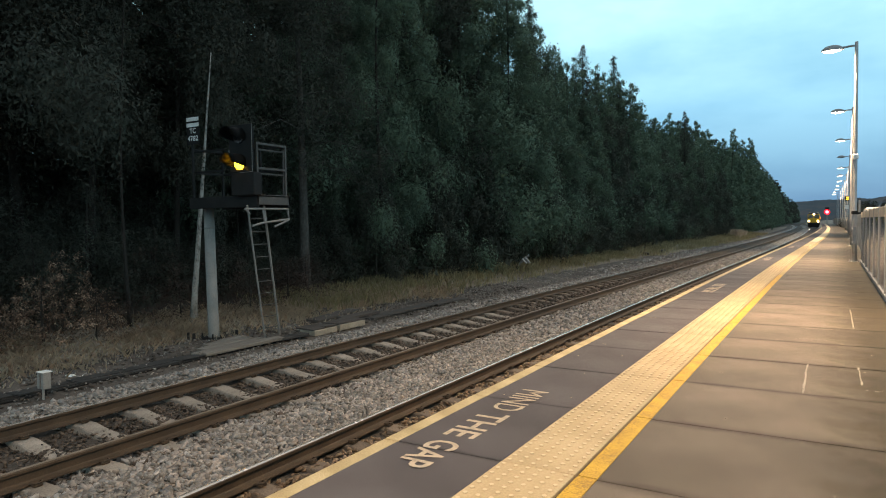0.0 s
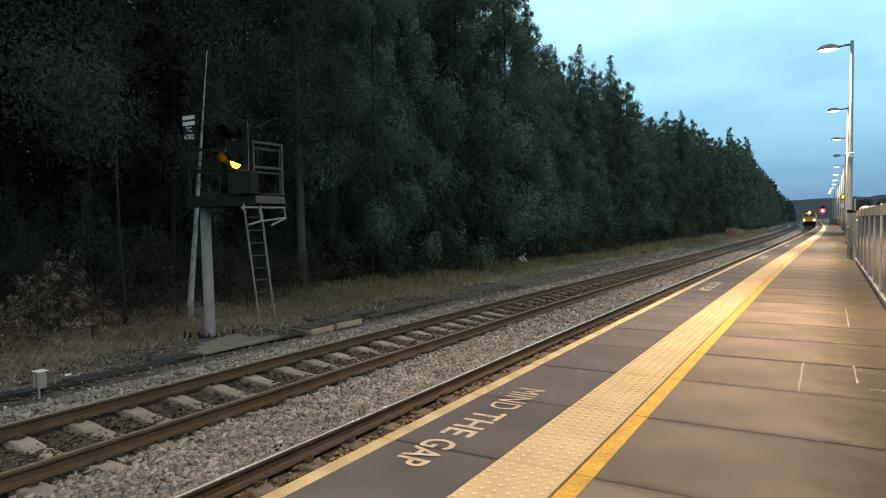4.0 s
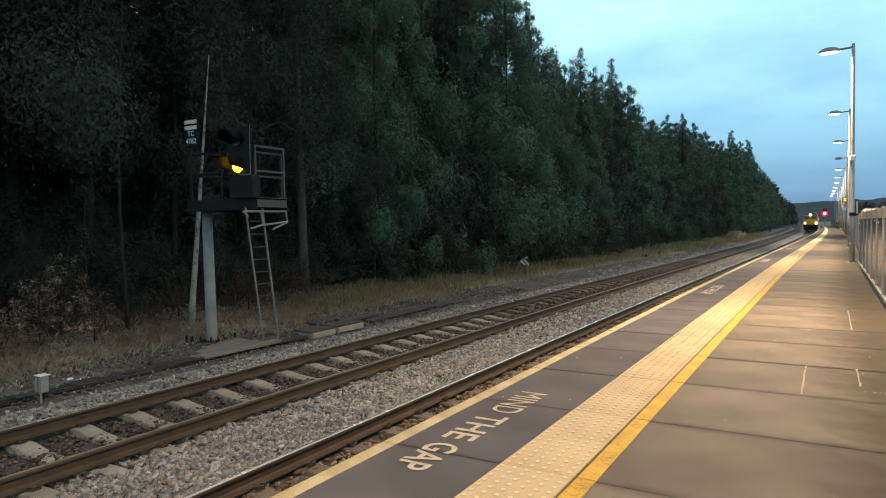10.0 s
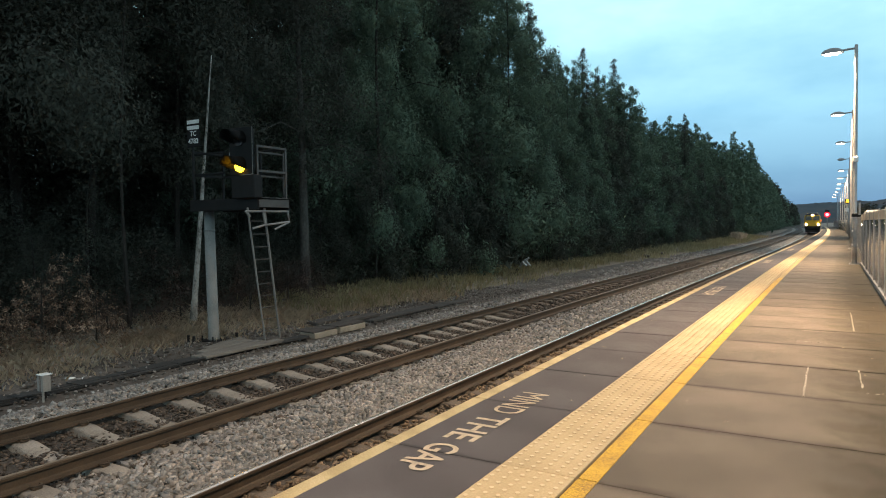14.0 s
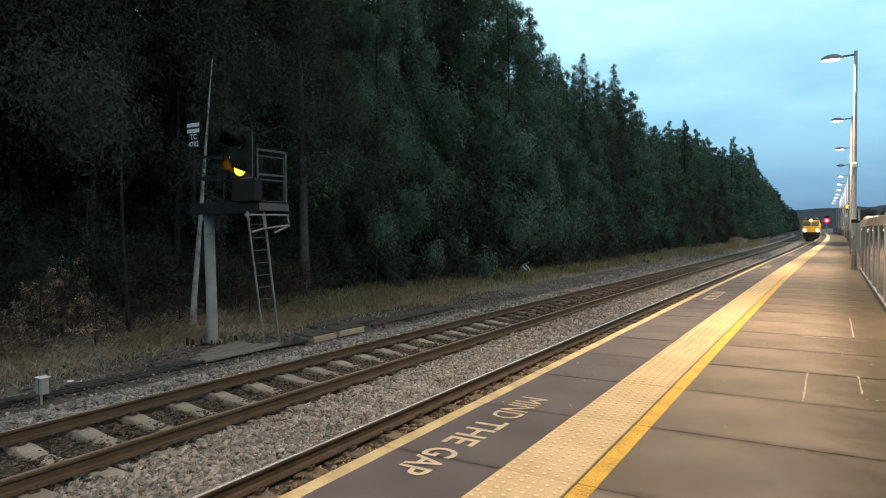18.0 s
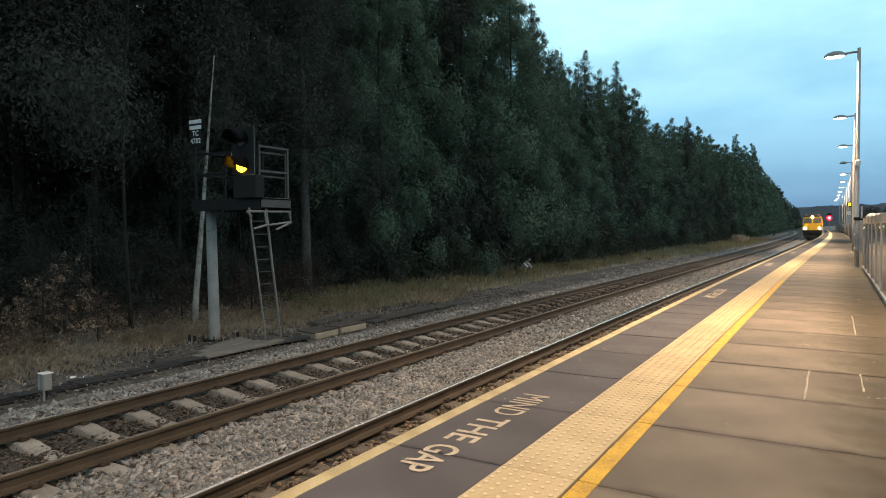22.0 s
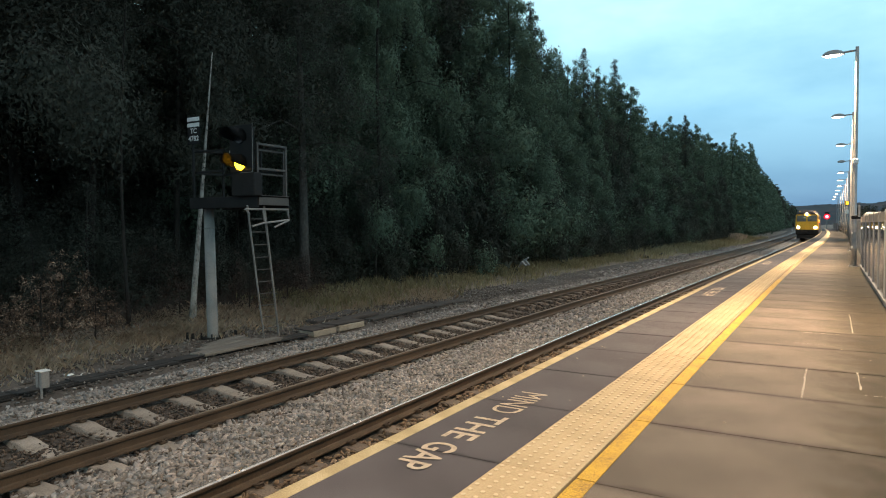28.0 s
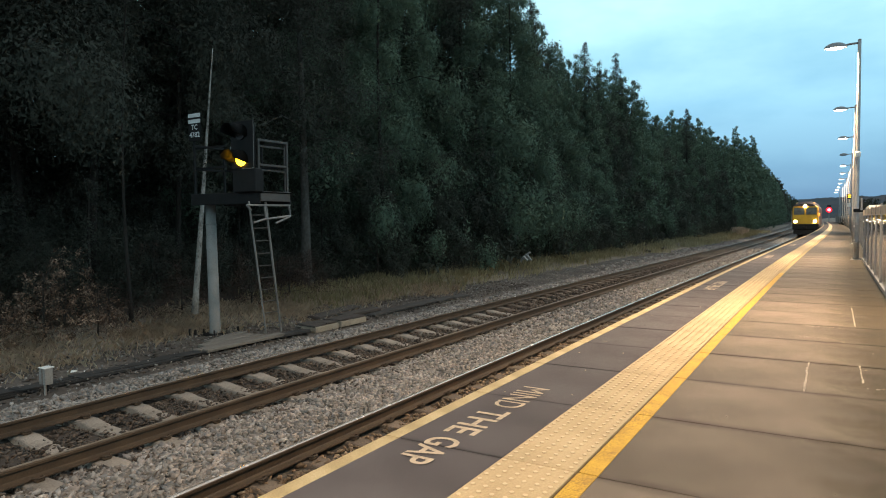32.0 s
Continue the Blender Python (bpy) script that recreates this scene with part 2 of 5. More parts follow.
_tc, _sp, _mr, _mx = (M_TACT_NODES.nodes.new(k) for k in ("ShaderNodeTexCoord", "ShaderNodeSeparateXYZ", "ShaderNodeMapRange", "ShaderNodeMixRGB"))
M_TACT_NODES.links.new(_tc.outputs["Object"], _sp.inputs[0])
M_TACT_NODES.links.new(_sp.outputs["Z"], _mr.inputs[0])
_mr.inputs["From Min"].default_value, _mr.inputs["From Max"].default_value = 0.003, 0.0055
_mr.inputs["To Max"].default_value = 0.75
M_TACT_NODES.links.new(_mr.outputs[0], _mx.inputs[0])
M_TACT_NODES.links.new(_col, _mx.inputs[1])
_mx.inputs[2].default_value = (0.70, 0.58, 0.38, 1)   # stud tops coloured paler: the light they catch is put into the colour
M_TACT_NODES.links.new(_mx.outputs[0], _b.inputs["Base Color"])
M_WHITE = material("white_road_paint", (0.52, 0.42, 0.31), (0.25, 0.20, 0.145), (0.66, 0.55, 0.42), 14, 150, 0.75, bump=0.2, dist=0.002)
M_YELLOW_DIM = material("faded_yellow_paint", (0.44, 0.31, 0.13), (0.28, 0.19, 0.09), (0.56, 0.42, 0.20), 3, 120, 0.75, bump=0.2, dist=0.002)
M_WHITE_WORN = material("flaking_white_paint", (0.42, 0.37, 0.31), (0.20, 0.17, 0.14), (0.58, 0.53, 0.46), 20, 150, 0.8, bump=0.2, dist=0.002)
M_WALL = material("platform_front_concrete", (0.20, 0.17, 0.14), None, None, 2, 40, 0.9)
M_JOINT = material("joint_grit", (0.055, 0.045, 0.036), None, None, 6, 60, 0.95)
M_PALE = material("galvanised_pales", (0.36, 0.355, 0.35), (0.25, 0.245, 0.24), (0.45, 0.445, 0.43), 5, 40, 0.6, metal=0.15, bump=0.1, dist=0.002, vary=0.25)
M_GALV = material("galvanised_steel", (0.35, 0.35, 0.35), (0.24, 0.24, 0.24), (0.46, 0.46, 0.455), 5, 70, 0.5, metal=0.3, bump=0.1, dist=0.002)
M_PANEL = material("glossy_blue_grey_panel", (0.055, 0.085, 0.15), (0.04, 0.062, 0.11), (0.08, 0.115, 0.19), 3, 40, 0.12, bump=0.02, dist=0.002, spec=0.5, stretch=(1, 4, 0.4))
M_GREYSTEEL = material("grey_painted_steel", (0.25, 0.26, 0.27), (0.17, 0.18, 0.19), (0.33, 0.34, 0.35), 4, 60, 0.55, metal=0.2, bump=0.1, dist=0.002)
M_POST = material("pale_signal_post", (0.24, 0.225, 0.21), (0.14, 0.13, 0.12), (0.32, 0.305, 0.285), 2, 50, 0.7, bump=0.15, dist=0.003)
M_BLACK = material("black_painted_steel", (0.015, 0.0145, 0.0145), (0.009, 0.009, 0.009), (0.026, 0.024, 0.023), 4, 50, 0.65, bump=0.1, dist=0.002, spec=0.18)
M_SIGNWHITE = material("white_sign_face", (0.72, 0.72, 0.70), None, (0.8, 0.8, 0.8), 5, 80, 0.6, bump=0.0)
M_BARK = material("birch_bark", (0.062, 0.053, 0.045), (0.018, 0.015, 0.013), (0.135, 0.12, 0.105), 3.5, 24, 0.9, bump=0.6, dist=0.02, stretch=(1, 1, 0.5))
# Bark darkened so that trunks sink into the wood's shade.
M_BARK_DARK = material("dark_bark", (0.024, 0.018, 0.014), (0.011, 0.009, 0.007), (0.048, 0.038, 0.030), 4, 26, 0.95, bump=0.8, dist=0.02, stretch=(1, 1, 0.4))
M_LEAF = material("birch_leaves", (0.125, 0.170, 0.120), (0.066, 0.092, 0.068), (0.205, 0.265, 0.178), 0.55, 3, 0.85, bump=0.0, vary=0.08, island=True, spec=0.08)
# Darker, browner copy of the leaves: the wood's shade put into the colour.
M_LEAF_SHADE = material("deep_green_leaves", (0.074, 0.077, 0.062), (0.040, 0.042, 0.035), (0.108, 0.120, 0.092), 0.55, 3, 0.85, bump=0.0, vary=0.08, island=True, spec=0.08)
M_LEAF_BROWN = material("withered_leaves", (0.125, 0.078, 0.052), (0.028, 0.017, 0.011), (0.52, 0.37, 0.27), 1.5, 8, 0.8, bump=0.0, vary=0.5, island=True)
M_GRASS = material("dry_grass", (0.64, 0.53, 0.41), (0.42, 0.33, 0.245), (0.76, 0.66, 0.54), 0.6, 4, 0.9, bump=0.0, vary=0.15, island=True)
M_GRASS_OLIVE = material("half_dry_grass", (0.40, 0.355, 0.215), (0.22, 0.215, 0.12), (0.60, 0.53, 0.36), 0.5, 4, 0.9, bump=0.0, vary=0.2, island=True)
let_through(M_GRASS, 0.5, 1.1)
let_through(M_GRASS_OLIVE, 0.5, 1.1)
let_through(M_LEAF, 0.35, 0.9)
let_through(M_LEAF_SHADE, 0.35, 0.9)
shaded_litter(M_SOIL, -13.9, (0.045, 0.033, 0.026))
for _m in (M_SLAB, M_ASPHALT, M_YELLOW, M_BALLAST_FAR):   # gritty surfaces: more grain, less mottling
    _e = [nd for nd in _m.node_tree.nodes if nd.bl_idname == "ShaderNodeValToRGB"][0].color_ramp.elements
    _e[0].position, _e[2].position = 0.40, 0.61
    for nd in _m.node_tree.nodes:
        if nd.bl_idname == "ShaderNodeMath" and nd.operation == "MULTIPLY_ADD":
            nd.inputs[1].default_value = 0.72
        elif nd.bl_idname == "ShaderNodeMath" and nd.operation == "MULTIPLY":
            nd.inputs[1].default_value = 0.28
grime_and_side_tone(M_SLAB, 0.54, 0.085, 0.55)
# walkway slabs darker and more olive towards the fence
grime_and_side_tone(M_SLAB, 0.30, 0.50, 0.9, "X")
grime_and_side_tone(M_ASPHALT, 0.54, 0.05, 0.5)
M_SLEEPER_BROWN = material("rust_stained_concrete", (0.128, 0.100, 0.078), (0.06, 0.047, 0.037), (0.19, 0.155, 0.125), 5, 60, 0.9, bump=0.5, dist=0.008, vary=0.2)
M_PANEL.node_tree.nodes["Principled BSDF"].inputs["Specular Tint"].default_value = (0.36, 0.50, 0.82, 1)
G_LAMP = glow("lamp_glass_lit", (1.0, 0.88, 0.68), 22.0)
G_YELLOW = glow("signal_yellow_lit", (1.0, 0.50, 0.015), 14.0)
G_RED = glow("signal_red_lit", (1.0, 0.022, 0.03), 42.0)
G_RED_GLARE = glow("signal_red_rim", (1.0, 0.012, 0.03), 1.1)
G_HEAD = glow("headlight_lit", (1.0, 0.80, 0.50), 60.0)
G_AMBER = glow("display_amber_lit", (1.0, 0.58, 0.04), 2.5)


# ---- mesh tools ----
def part(name, bm, mat, parent=None, label="", m=None, smooth=False):
    """Link a bmesh as one mesh object under parent."""
    me = bpy.data.meshes.new(name)
    bm.to_mesh(me)
    bm.free()
    me.materials.append(mat)
    if smooth:
        me.polygons.foreach_set("use_smooth", [True] * len(me.polygons))
    ob = new(name, me)
    if parent:
        ob.parent = parent
    if m is not None:
        ob.matrix_basis = m
    if label:
        tagged(ob, label)
    return ob


def share(name, me, parent, m):
    """Another object on the same mesh."""
    ob = new(name, me)
    ob.parent = parent
    ob.matrix_basis = m
    return ob


def thing(name, label, category, group="", kind="", m=None):
    ob = new(name)
    ob.empty_display_size = 0.2
    if m is not None:
        ob.matrix_basis = m
    return tagged(ob, label, category, group, kind)


def box(bm, size, at=(0, 0, 0), rot=None, bevel=0.0):
    """A box of that size centred at at, its edges bevelled."""
    b2 = bmesh.new()
    bmesh.ops.create_cube(b2, size=1.0)
    bmesh.ops.scale(b2, vec=size, verts=b2.verts)
    if bevel:
        bmesh.ops.bevel(b2, geom=b2.edges[:], offset=bevel, segments=1, affect="EDGES", profile=0.5)
    m = Matrix.Translation(at) @ (rot or Matrix())
    bmesh.ops.transform(b2, matrix=m, verts=b2.verts)
    join(bm, b2)
    return bm


def join(bm, b2):
    me = bpy.data.meshes.new("tmp")
    b2.to_mesh(me)
    b2.free()
    bm.from_mesh(me)
    bpy.data.meshes.remove(me)


def tube(bm, points, radii, sides=8, cap=True):
    """A round bar through points, its radius changing from point to point."""
    pts = [Vector(q) for q in points]
    if not hasattr(radii, "__len__"):
        radii = [radii] * len(pts)
    rings = []
    for i, q in enumerate(pts):
        d = (pts[min(i + 1, len(pts) - 1)] - pts[max(i - 1, 0)]).normalized()
        ref = Vector((0, 0, 1)) if abs(d.z) < 0.9 else Vector((1, 0, 0))
        a = d.cross(ref).normalized()
        b = d.cross(a).normalized()
        rings.append([bm.verts.new(q + radii[i] * (math.cos(2 * math.pi * k / sides) * a + math.sin(2 * math.pi * k / sides) * b)) for k in range(sides)])
    for r1, r2 in zip(rings, rings[1:]):
        for k in range(sides):
            bm.faces.new((r1[k], r1[(k + 1) % sides], r2[(k + 1) % sides], r2[k]))
    if cap:
        bm.faces.new(rings[0][::-1])
        bm.faces.new(rings[-1])
    return bm


def sweep(bm, profile, stations, closed=True):
    """Extrude an x-z profile along the line through the stations y."""
    rings = []
    for y in stations:
        o = off(y)
        rings.append([bm.verts.new((x + o, y, z)) for x, z in profile])
    n = len(profile)
    for r1, r2 in zip(rings, rings[1:]):
        for k in range(n if closed else n - 1):
            bm.faces.new((r1[k], r1[(k + 1) % n], r2[(k + 1) % n], r2[k]))
    if closed:
        bm.faces.new(rings[0])
        bm.faces.new(rings[-1][::-1])
    bmesh.ops.recalc_face_normals(bm, faces=bm.faces[:])
    return bm


def arrays(name, verts, faces, mat, parent=None, m=None, normals=None):
    """A mesh object from numpy arrays; faces all have the same number of corners."""
    me = bpy.data.meshes.new(name)
    k = faces.shape[1]
    me.vertices.add(len(verts))
    me.vertices.foreach_set("co", np.ascontiguousarray(verts, dtype=np.float32).ravel())
    me.loops.add(faces.size)
    me.loops.foreach_set("vertex_index", np.ascontiguousarray(faces, dtype=np.int32).ravel())
    me.polygons.add(len(faces))
    me.polygons.foreach_set("loop_start", np.arange(0, faces.size, k, dtype=np.int32))
    me.update(calc_edges=True)
    me.validate()
    me.materials.append(mat)
    if normals is not None:
        me.polygons.foreach_set("use_smooth", np.ones(len(faces), dtype=bool))
        me.normals_split_custom_set_from_vertices(normals.tolist())
    ob = new(name, me)
    if parent:
        ob.parent = parent
    if m is not None:
        ob.matrix_basis = m
    return ob


STATIONS = [-6 + 2 * k for k in range(44)] + [84 + 6 * k for k in range(1, 45)]
RNG = np.random.default_rng(7)
OFFS_Y = np.arange(-20.0, 400.0, 0.5)
OFFS_X = np.array([off(float(y)) for y in OFFS_Y])


# ---- ground ----
def ground_height(x, y):
    """The lie of the land: the trackbed, the verge and the rising wood floor."""
    u = x - float(np.interp(y, OFFS_Y, OFFS_X))
    z = float(np.interp(u, (-400, -60, -16, -14.2, -12.5, -10.6, -9.4, -8.9, -2.3, 0.9, 3, 60, 400),
                        (1.0, 0.2, -0.80, -0.95, -1.06, -1.15, -1.2, -1.22, -1.22, -1.22, -0.6, -0.6, -0.6)))
    if u < -11.5:
        z += 0.10 * min(1.0, (-11.5 - u) / 1.5) * noise.noise((x * 0.5, y * 0.5, 0.0))
    return z


def build_ground():
    xs = [-3000, -1200, -500, -250, -120, -60, -40, -30, -25, -21, -18, -16, -14.5, -13.5, -12.8, -12.2, -11.6, -11, -10.5, -10, -9.6, -9.2, -8.8, -2.4, 0.9, 3, 12, 40, 120, 400, 1200, 3000]
    ys = [-3000, -800, -200, -60, -20] + [-8 + 1.0 * k for k in range(60)] + [52 + 4 * k for k in range(40)] + [230, 280, 350, 500, 900, 1800, 4500]
    bm = bmesh.new()
    grid = []
    for y in ys:
        o = float(np.interp(y, OFFS_Y, OFFS_X))
        grid.append([bm.verts.new((x + (o if abs(x) < 100 else 0), y, ground_height(x + (o if abs(x) < 100 else 0), y))) for x in xs])
    for r1, r2 in zip(grid, grid[1:]):
        for k in range(len(xs) - 1):
            bm.faces.new((r1[k], r1[k + 1], r2[k + 1], r2[k]))
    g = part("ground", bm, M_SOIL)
    tagged(g, "bare brown lineside earth with dry grass and leaf litter", "ground", kind="structure")


build_ground()


def build_trackbed():
    t = thing("trackbed", "grey granite ballast bed under both tracks", "ballast", kind="structure")
    bm = bmesh.new()
    prof = [(-9.35, -1.24), (-9.0, -1.15), (-8.72, -1.105), (-7.85, -1.10), (-7.55, -1.17), (-6.28, -1.17), (-5.98, -1.13), (-5.6, -1.085), (-4.75, -1.085), (-4.3, -1.12), (-3.0, -1.11), (-2.24, -1.08), (-2.24, -1.4), (-9.35, -1.4)]
    sweep(bm, prof, STATIONS)
    part("ballast_bed", bm, M_BED_SHADED, t)
    bm = bmesh.new()
    sweep(bm, [(-11.7, -1.145), (-11.0, -1.10), (-10.4, -1.105), (-9.9, -1.15), (-9.3, -1.19), (-9.3, -1.4), (-11.7, -1.4)], [y for y in STATIONS if y < 47])
    part("cess_path", bm, M_GROUND, t, "dark trodden cess path beside the ballast")
    bm = bmesh.new()
    sweep(bm, [(-10.5, -1.17), (-10.2, -1.13), (-9.8, -1.15), (-9.3, -1.19), (-9.3, -1.4), (-10.5, -1.4)], [y for y in STATIONS if y > 45])
    part("cess_path", bm, M_GROUND, t, "narrow dark cess path beside the ballast")
    far = [30 + 4 * k for k in range(70)]
    for x0, x1, z in ((-6.02, -4.52, -1.078), (-9.0, -7.82, -1.098)):
        bm = bmesh.new()
        sweep(bm, [(x0, z - 0.1), (x1, z - 0.1), (x1 - 0.1, z), (x0 + 0.1, z)], far)
        part("far_ballast", bm, M_BALLAST_FAR, t)
    return t


trackbed = build_trackbed()


def stones(name, n, x0, x1, y0, y1, size, mat, top, parent, keep=None):
    """A scatter of broken stones, each a skewed eight-cornered lump."""
    x = RNG.uniform(x0, x1, n)
    y = y0 + (y1 - y0) * RNG.uniform(0, 1, n) ** 1.0
    if keep is not None:
        k = keep(x, y)
        x, y = x[k], y[k]
        n = len(x)
    cube = np.array([(i, j, k) for i in (-1, 1) for j in (-1, 1) for k in (-1, 1)], float)
    fc = np.array([(0, 1, 3, 2), (4, 6, 7, 5), (0, 4, 5, 1), (2, 3, 7, 6), (0, 2, 6, 4), (1, 5, 7, 3)])
    # flat angular shards, longer than wide, lying at all slants
    s = size * np.stack([RNG.uniform(1.0, 2.1, n), RNG.uniform(0.7, 1.3, n), RNG.uniform(0.3, 0.75, n)], -1)[:, None] * RNG.uniform(0.6, 1.2, (n, 1, 1))
    v = cube[None] * s * 0.5
    v *= RNG.uniform(0.35, 1.0, (n, 8, 3))
    v[:, :, 2] += v[:, :, 0] * RNG.uniform(-0.4, 0.4, (n, 1)) + v[:, :, 1] * RNG.uniform(-0.4, 0.4, (n, 1))
    a, e, r = RNG.uniform(0, 2 * math.pi, n), RNG.normal(0, 0.42, n), RNG.normal(0, 0.42, n)
    ca, sa, ce, se, cr, sr = np.cos(a), np.sin(a), np.cos(e), np.sin(e), np.cos(r), np.sin(r)
    R = np.stack([ca * cr - sa * se * sr, -sa * ce, ca * sr + sa * se * cr, sa * cr + ca * se * sr, ca * ce, sa * sr - ca * se * cr, -ce * sr, se, ce * cr], -1).reshape(n, 3, 3)
    v = np.einsum("nij,nkj->nki", R, v)
    z = top(x, y) + RNG.uniform(-0.02, 0.018, n)
    v += np.stack([x + np.interp(y, OFFS_Y, OFFS_X), y, z], -1)[:, None]
    f = (fc[None] + 8 * np.arange(n)[:, None, None]).reshape(-1, 4)
    ob = arrays(name, v.reshape(-1, 3), f, mat, parent)
    return tagged(ob, kind="stuff")


def bed_top(x, y):
    return np.interp(x, (-9.35, -9.0, -8.72, -7.85, -7.55, -6.28, -5.98, -5.6, -4.75, -4.3, -3.0, -2.3), (-1.235, -1.145, -1.10, -1.095, -1.138, -1.138, -1.114, -1.08, -1.08, -1.115, -1.10, -1.075))


def build_stones():
    def clear(x, y):
        """The ends of the nearest sleepers lie bare."""
        k = np.abs((y - 1.72 + 0.3275) % 0.655 - 0.3275)
        return ~((x < -5.72) & (y < 4.4) & (k < 0.12))

    over = lambda lift: (lambda x, y: bed_top(x, y) + lift)
    stones("loose_stones", 17500, -6.0, -4.5, 1.4, 12, 0.062, M_BALLAST, over(0.012), trackbed, clear)
    stones("loose_stones", 10000, -6.1, -4.5, 12, 32, 0.085, M_BALLAST, over(0.012), trackbed)
    stones("loose_stones", 4200, -6.1, -4.5, 32, 60, 0.13, M_BALLAST, over(0.005), trackbed)
    stones("loose_stones", 9500, -9.35, -7.76, 3.0, 16, 0.062, M_BALLAST, over(0.010), trackbed)
    stones("loose_stones", 4500, -9.30, -7.76, 16, 40, 0.085, M_BALLAST, over(0.010), trackbed)
    stones("oily_stones", 6500, -7.6, -6.2, 2.0, 16, 0.042, M_BALLAST_DARK, over(0.0), trackbed)
    stones("oily_stones", 2500, -7.6, -6.2, 16, 40, 0.075, M_BALLAST_DARK, over(0.022), trackbed)
    stones("rusty_stones", 2600, -6.1, -5.62, 2.0, 20, 0.055, M_BALLAST_DARK, over(0.012), trackbed, clear)
    stones("rusty_stones", 13500, -4.33, -2.3, 1.2, 18, 0.046, M_BALLAST_RUSTY, over(0.01), trackbed)
    stones("rusty_stones", 3000, -4.33, -2.3, 18, 40, 0.085, M_BALLAST_RUSTY, over(0.005), trackbed)
    stones("loose_stones", 3200, -9.3, -7.8, 40, 80, 0.13, M_BALLAST, over(0.0), trackbed)
    stones("stray_stones", 1500, -10.6, -9.0, 30, 80, 0.11, M_BALLAST, lambda x, y: np.interp(x, (-10.6, -10.2, -9.3, -9.0), (-1.15, -1.13, -1.17, -1.14)), trackbed)
    stones("stray_stones", 2600, -11.4, -9.3, 3.0, 30, 0.04, M_BALLAST, lambda x, y: np.interp(x, (-11.4, -10.5, -9.3), (-1.09, -1.095, -1.17)), trackbed)
    stones("cess_debris", 2600, -11.6, -9.5, 3.0, 22, 0.06, M_GROUND, lambda x, y: np.interp(x, (-11.4, -10.5, -9.3), (-1.10, -1.10, -1.17)), trackbed)

    # behind the camera
    stones("loose_stones", 1300, -6.1, -4.5, -5.8, 1.5, 0.085, M_BALLAST, lambda x, y: bed_top(x, y) + 0.012, trackbed)
    stones("loose_stones", 1200, -9.3, -7.76, -5.8, 3.1, 0.085, M_BALLAST, lambda x, y: bed_top(x, y) + 0.010, trackbed)
    stones("oily_stones", 800, -7.6, -6.2, -5.8, 2.1, 0.075, M_BALLAST_DARK, lambda x, y: bed_top(x, y), trackbed)
    stones("rusty_stones", 1000, -4.33, -2.3, -5.8, 1.3, 0.075, M_BALLAST_RUSTY, lambda x, y: bed_top(x, y) + 0.01, trackbed)


build_stones()


# ---- track ----
def rail_profile(x):
    h = [(-0.070, -0.159), (0.070, -0.159), (0.070, -0.147), (0.022, -0.133), (0.009, -0.12), (0.009, -0.052), (0.034, -0.038), (0.036, -0.015), (0.031, -0.010), (0.014, -0.004),
         (-0.014, -0.004), (-0.031, -0.010), (-0.036, -0.015), (-0.034, -0.038), (-0.009, -0.052), (-0.009, -0.12), (-0.022, -0.133), (-0.070, -0.147)]
    return [(x + a, RAIL_TOP + b) for a, b in h]


def sleeper_mesh(mat):
    """A concrete sleeper: raised rail seats, a dished middle, sloping sides."""
    bm = bmesh.new()
    rows = [(-1.25, 0.0), (-1.05, 0.0), (-0.93, 0.0), (-0.56, -0.008), (-0.40, -0.036), (-0.2, -0.058), (0, -0.064), (0.2, -0.058), (0.40, -0.036), (0.56, -0.008), (0.93, 0.0), (1.05, 0.0), (1.25, 0.0)]
    rings = []
    for x, z in rows:
        e = 0.012 if abs(x) > 1.2 else 0
        rings.append([bm.verts.new(q) for q in ((x, -0.145, -0.2), (x, -0.108, z - 0.012 - e), (x, -0.094, z - e), (x, 0.094, z - e), (x, 0.108, z - 0.012 - e), (x, 0.145, -0.2))])
    for r1, r2 in zip(rings, rings[1:]):
        for k in range(5):
            bm.faces.new((r1[k], r2[k], r2[k + 1], r1[k + 1]))
    bm.faces.new(rings[0])
    bm.faces.new(rings[-1][::-1])
    bmesh.ops.recalc_face_normals(bm, faces=bm.faces[:])
    me = bpy.data.meshes.new("sleeper")
    bm.to_mesh(me)
    bm.free()
    me.materials.append(mat)
    return me


def clip_mesh():
    """A rail clip in its cast shoulder."""
    bm = bmesh.new()
    box(bm, (0.05, 0.085, 0.032), (0.0, 0, 0.016), bevel=0.008)
    tube(bm, [(-0.05, -0.045, 0.02), (-0.02, -0.05, 0.036), (0.025, -0.026, 0.04), (0.025, 0.026, 0.04), (-0.02, 0.05, 0.036), (-0.05, 0.045, 0.02)], 0.009, 5)
    me = bpy.data.meshes.new("rail_clip")
    bm.to_mesh(me)
    bm.free()
    me.materials.append(M_RAIL)
    return me


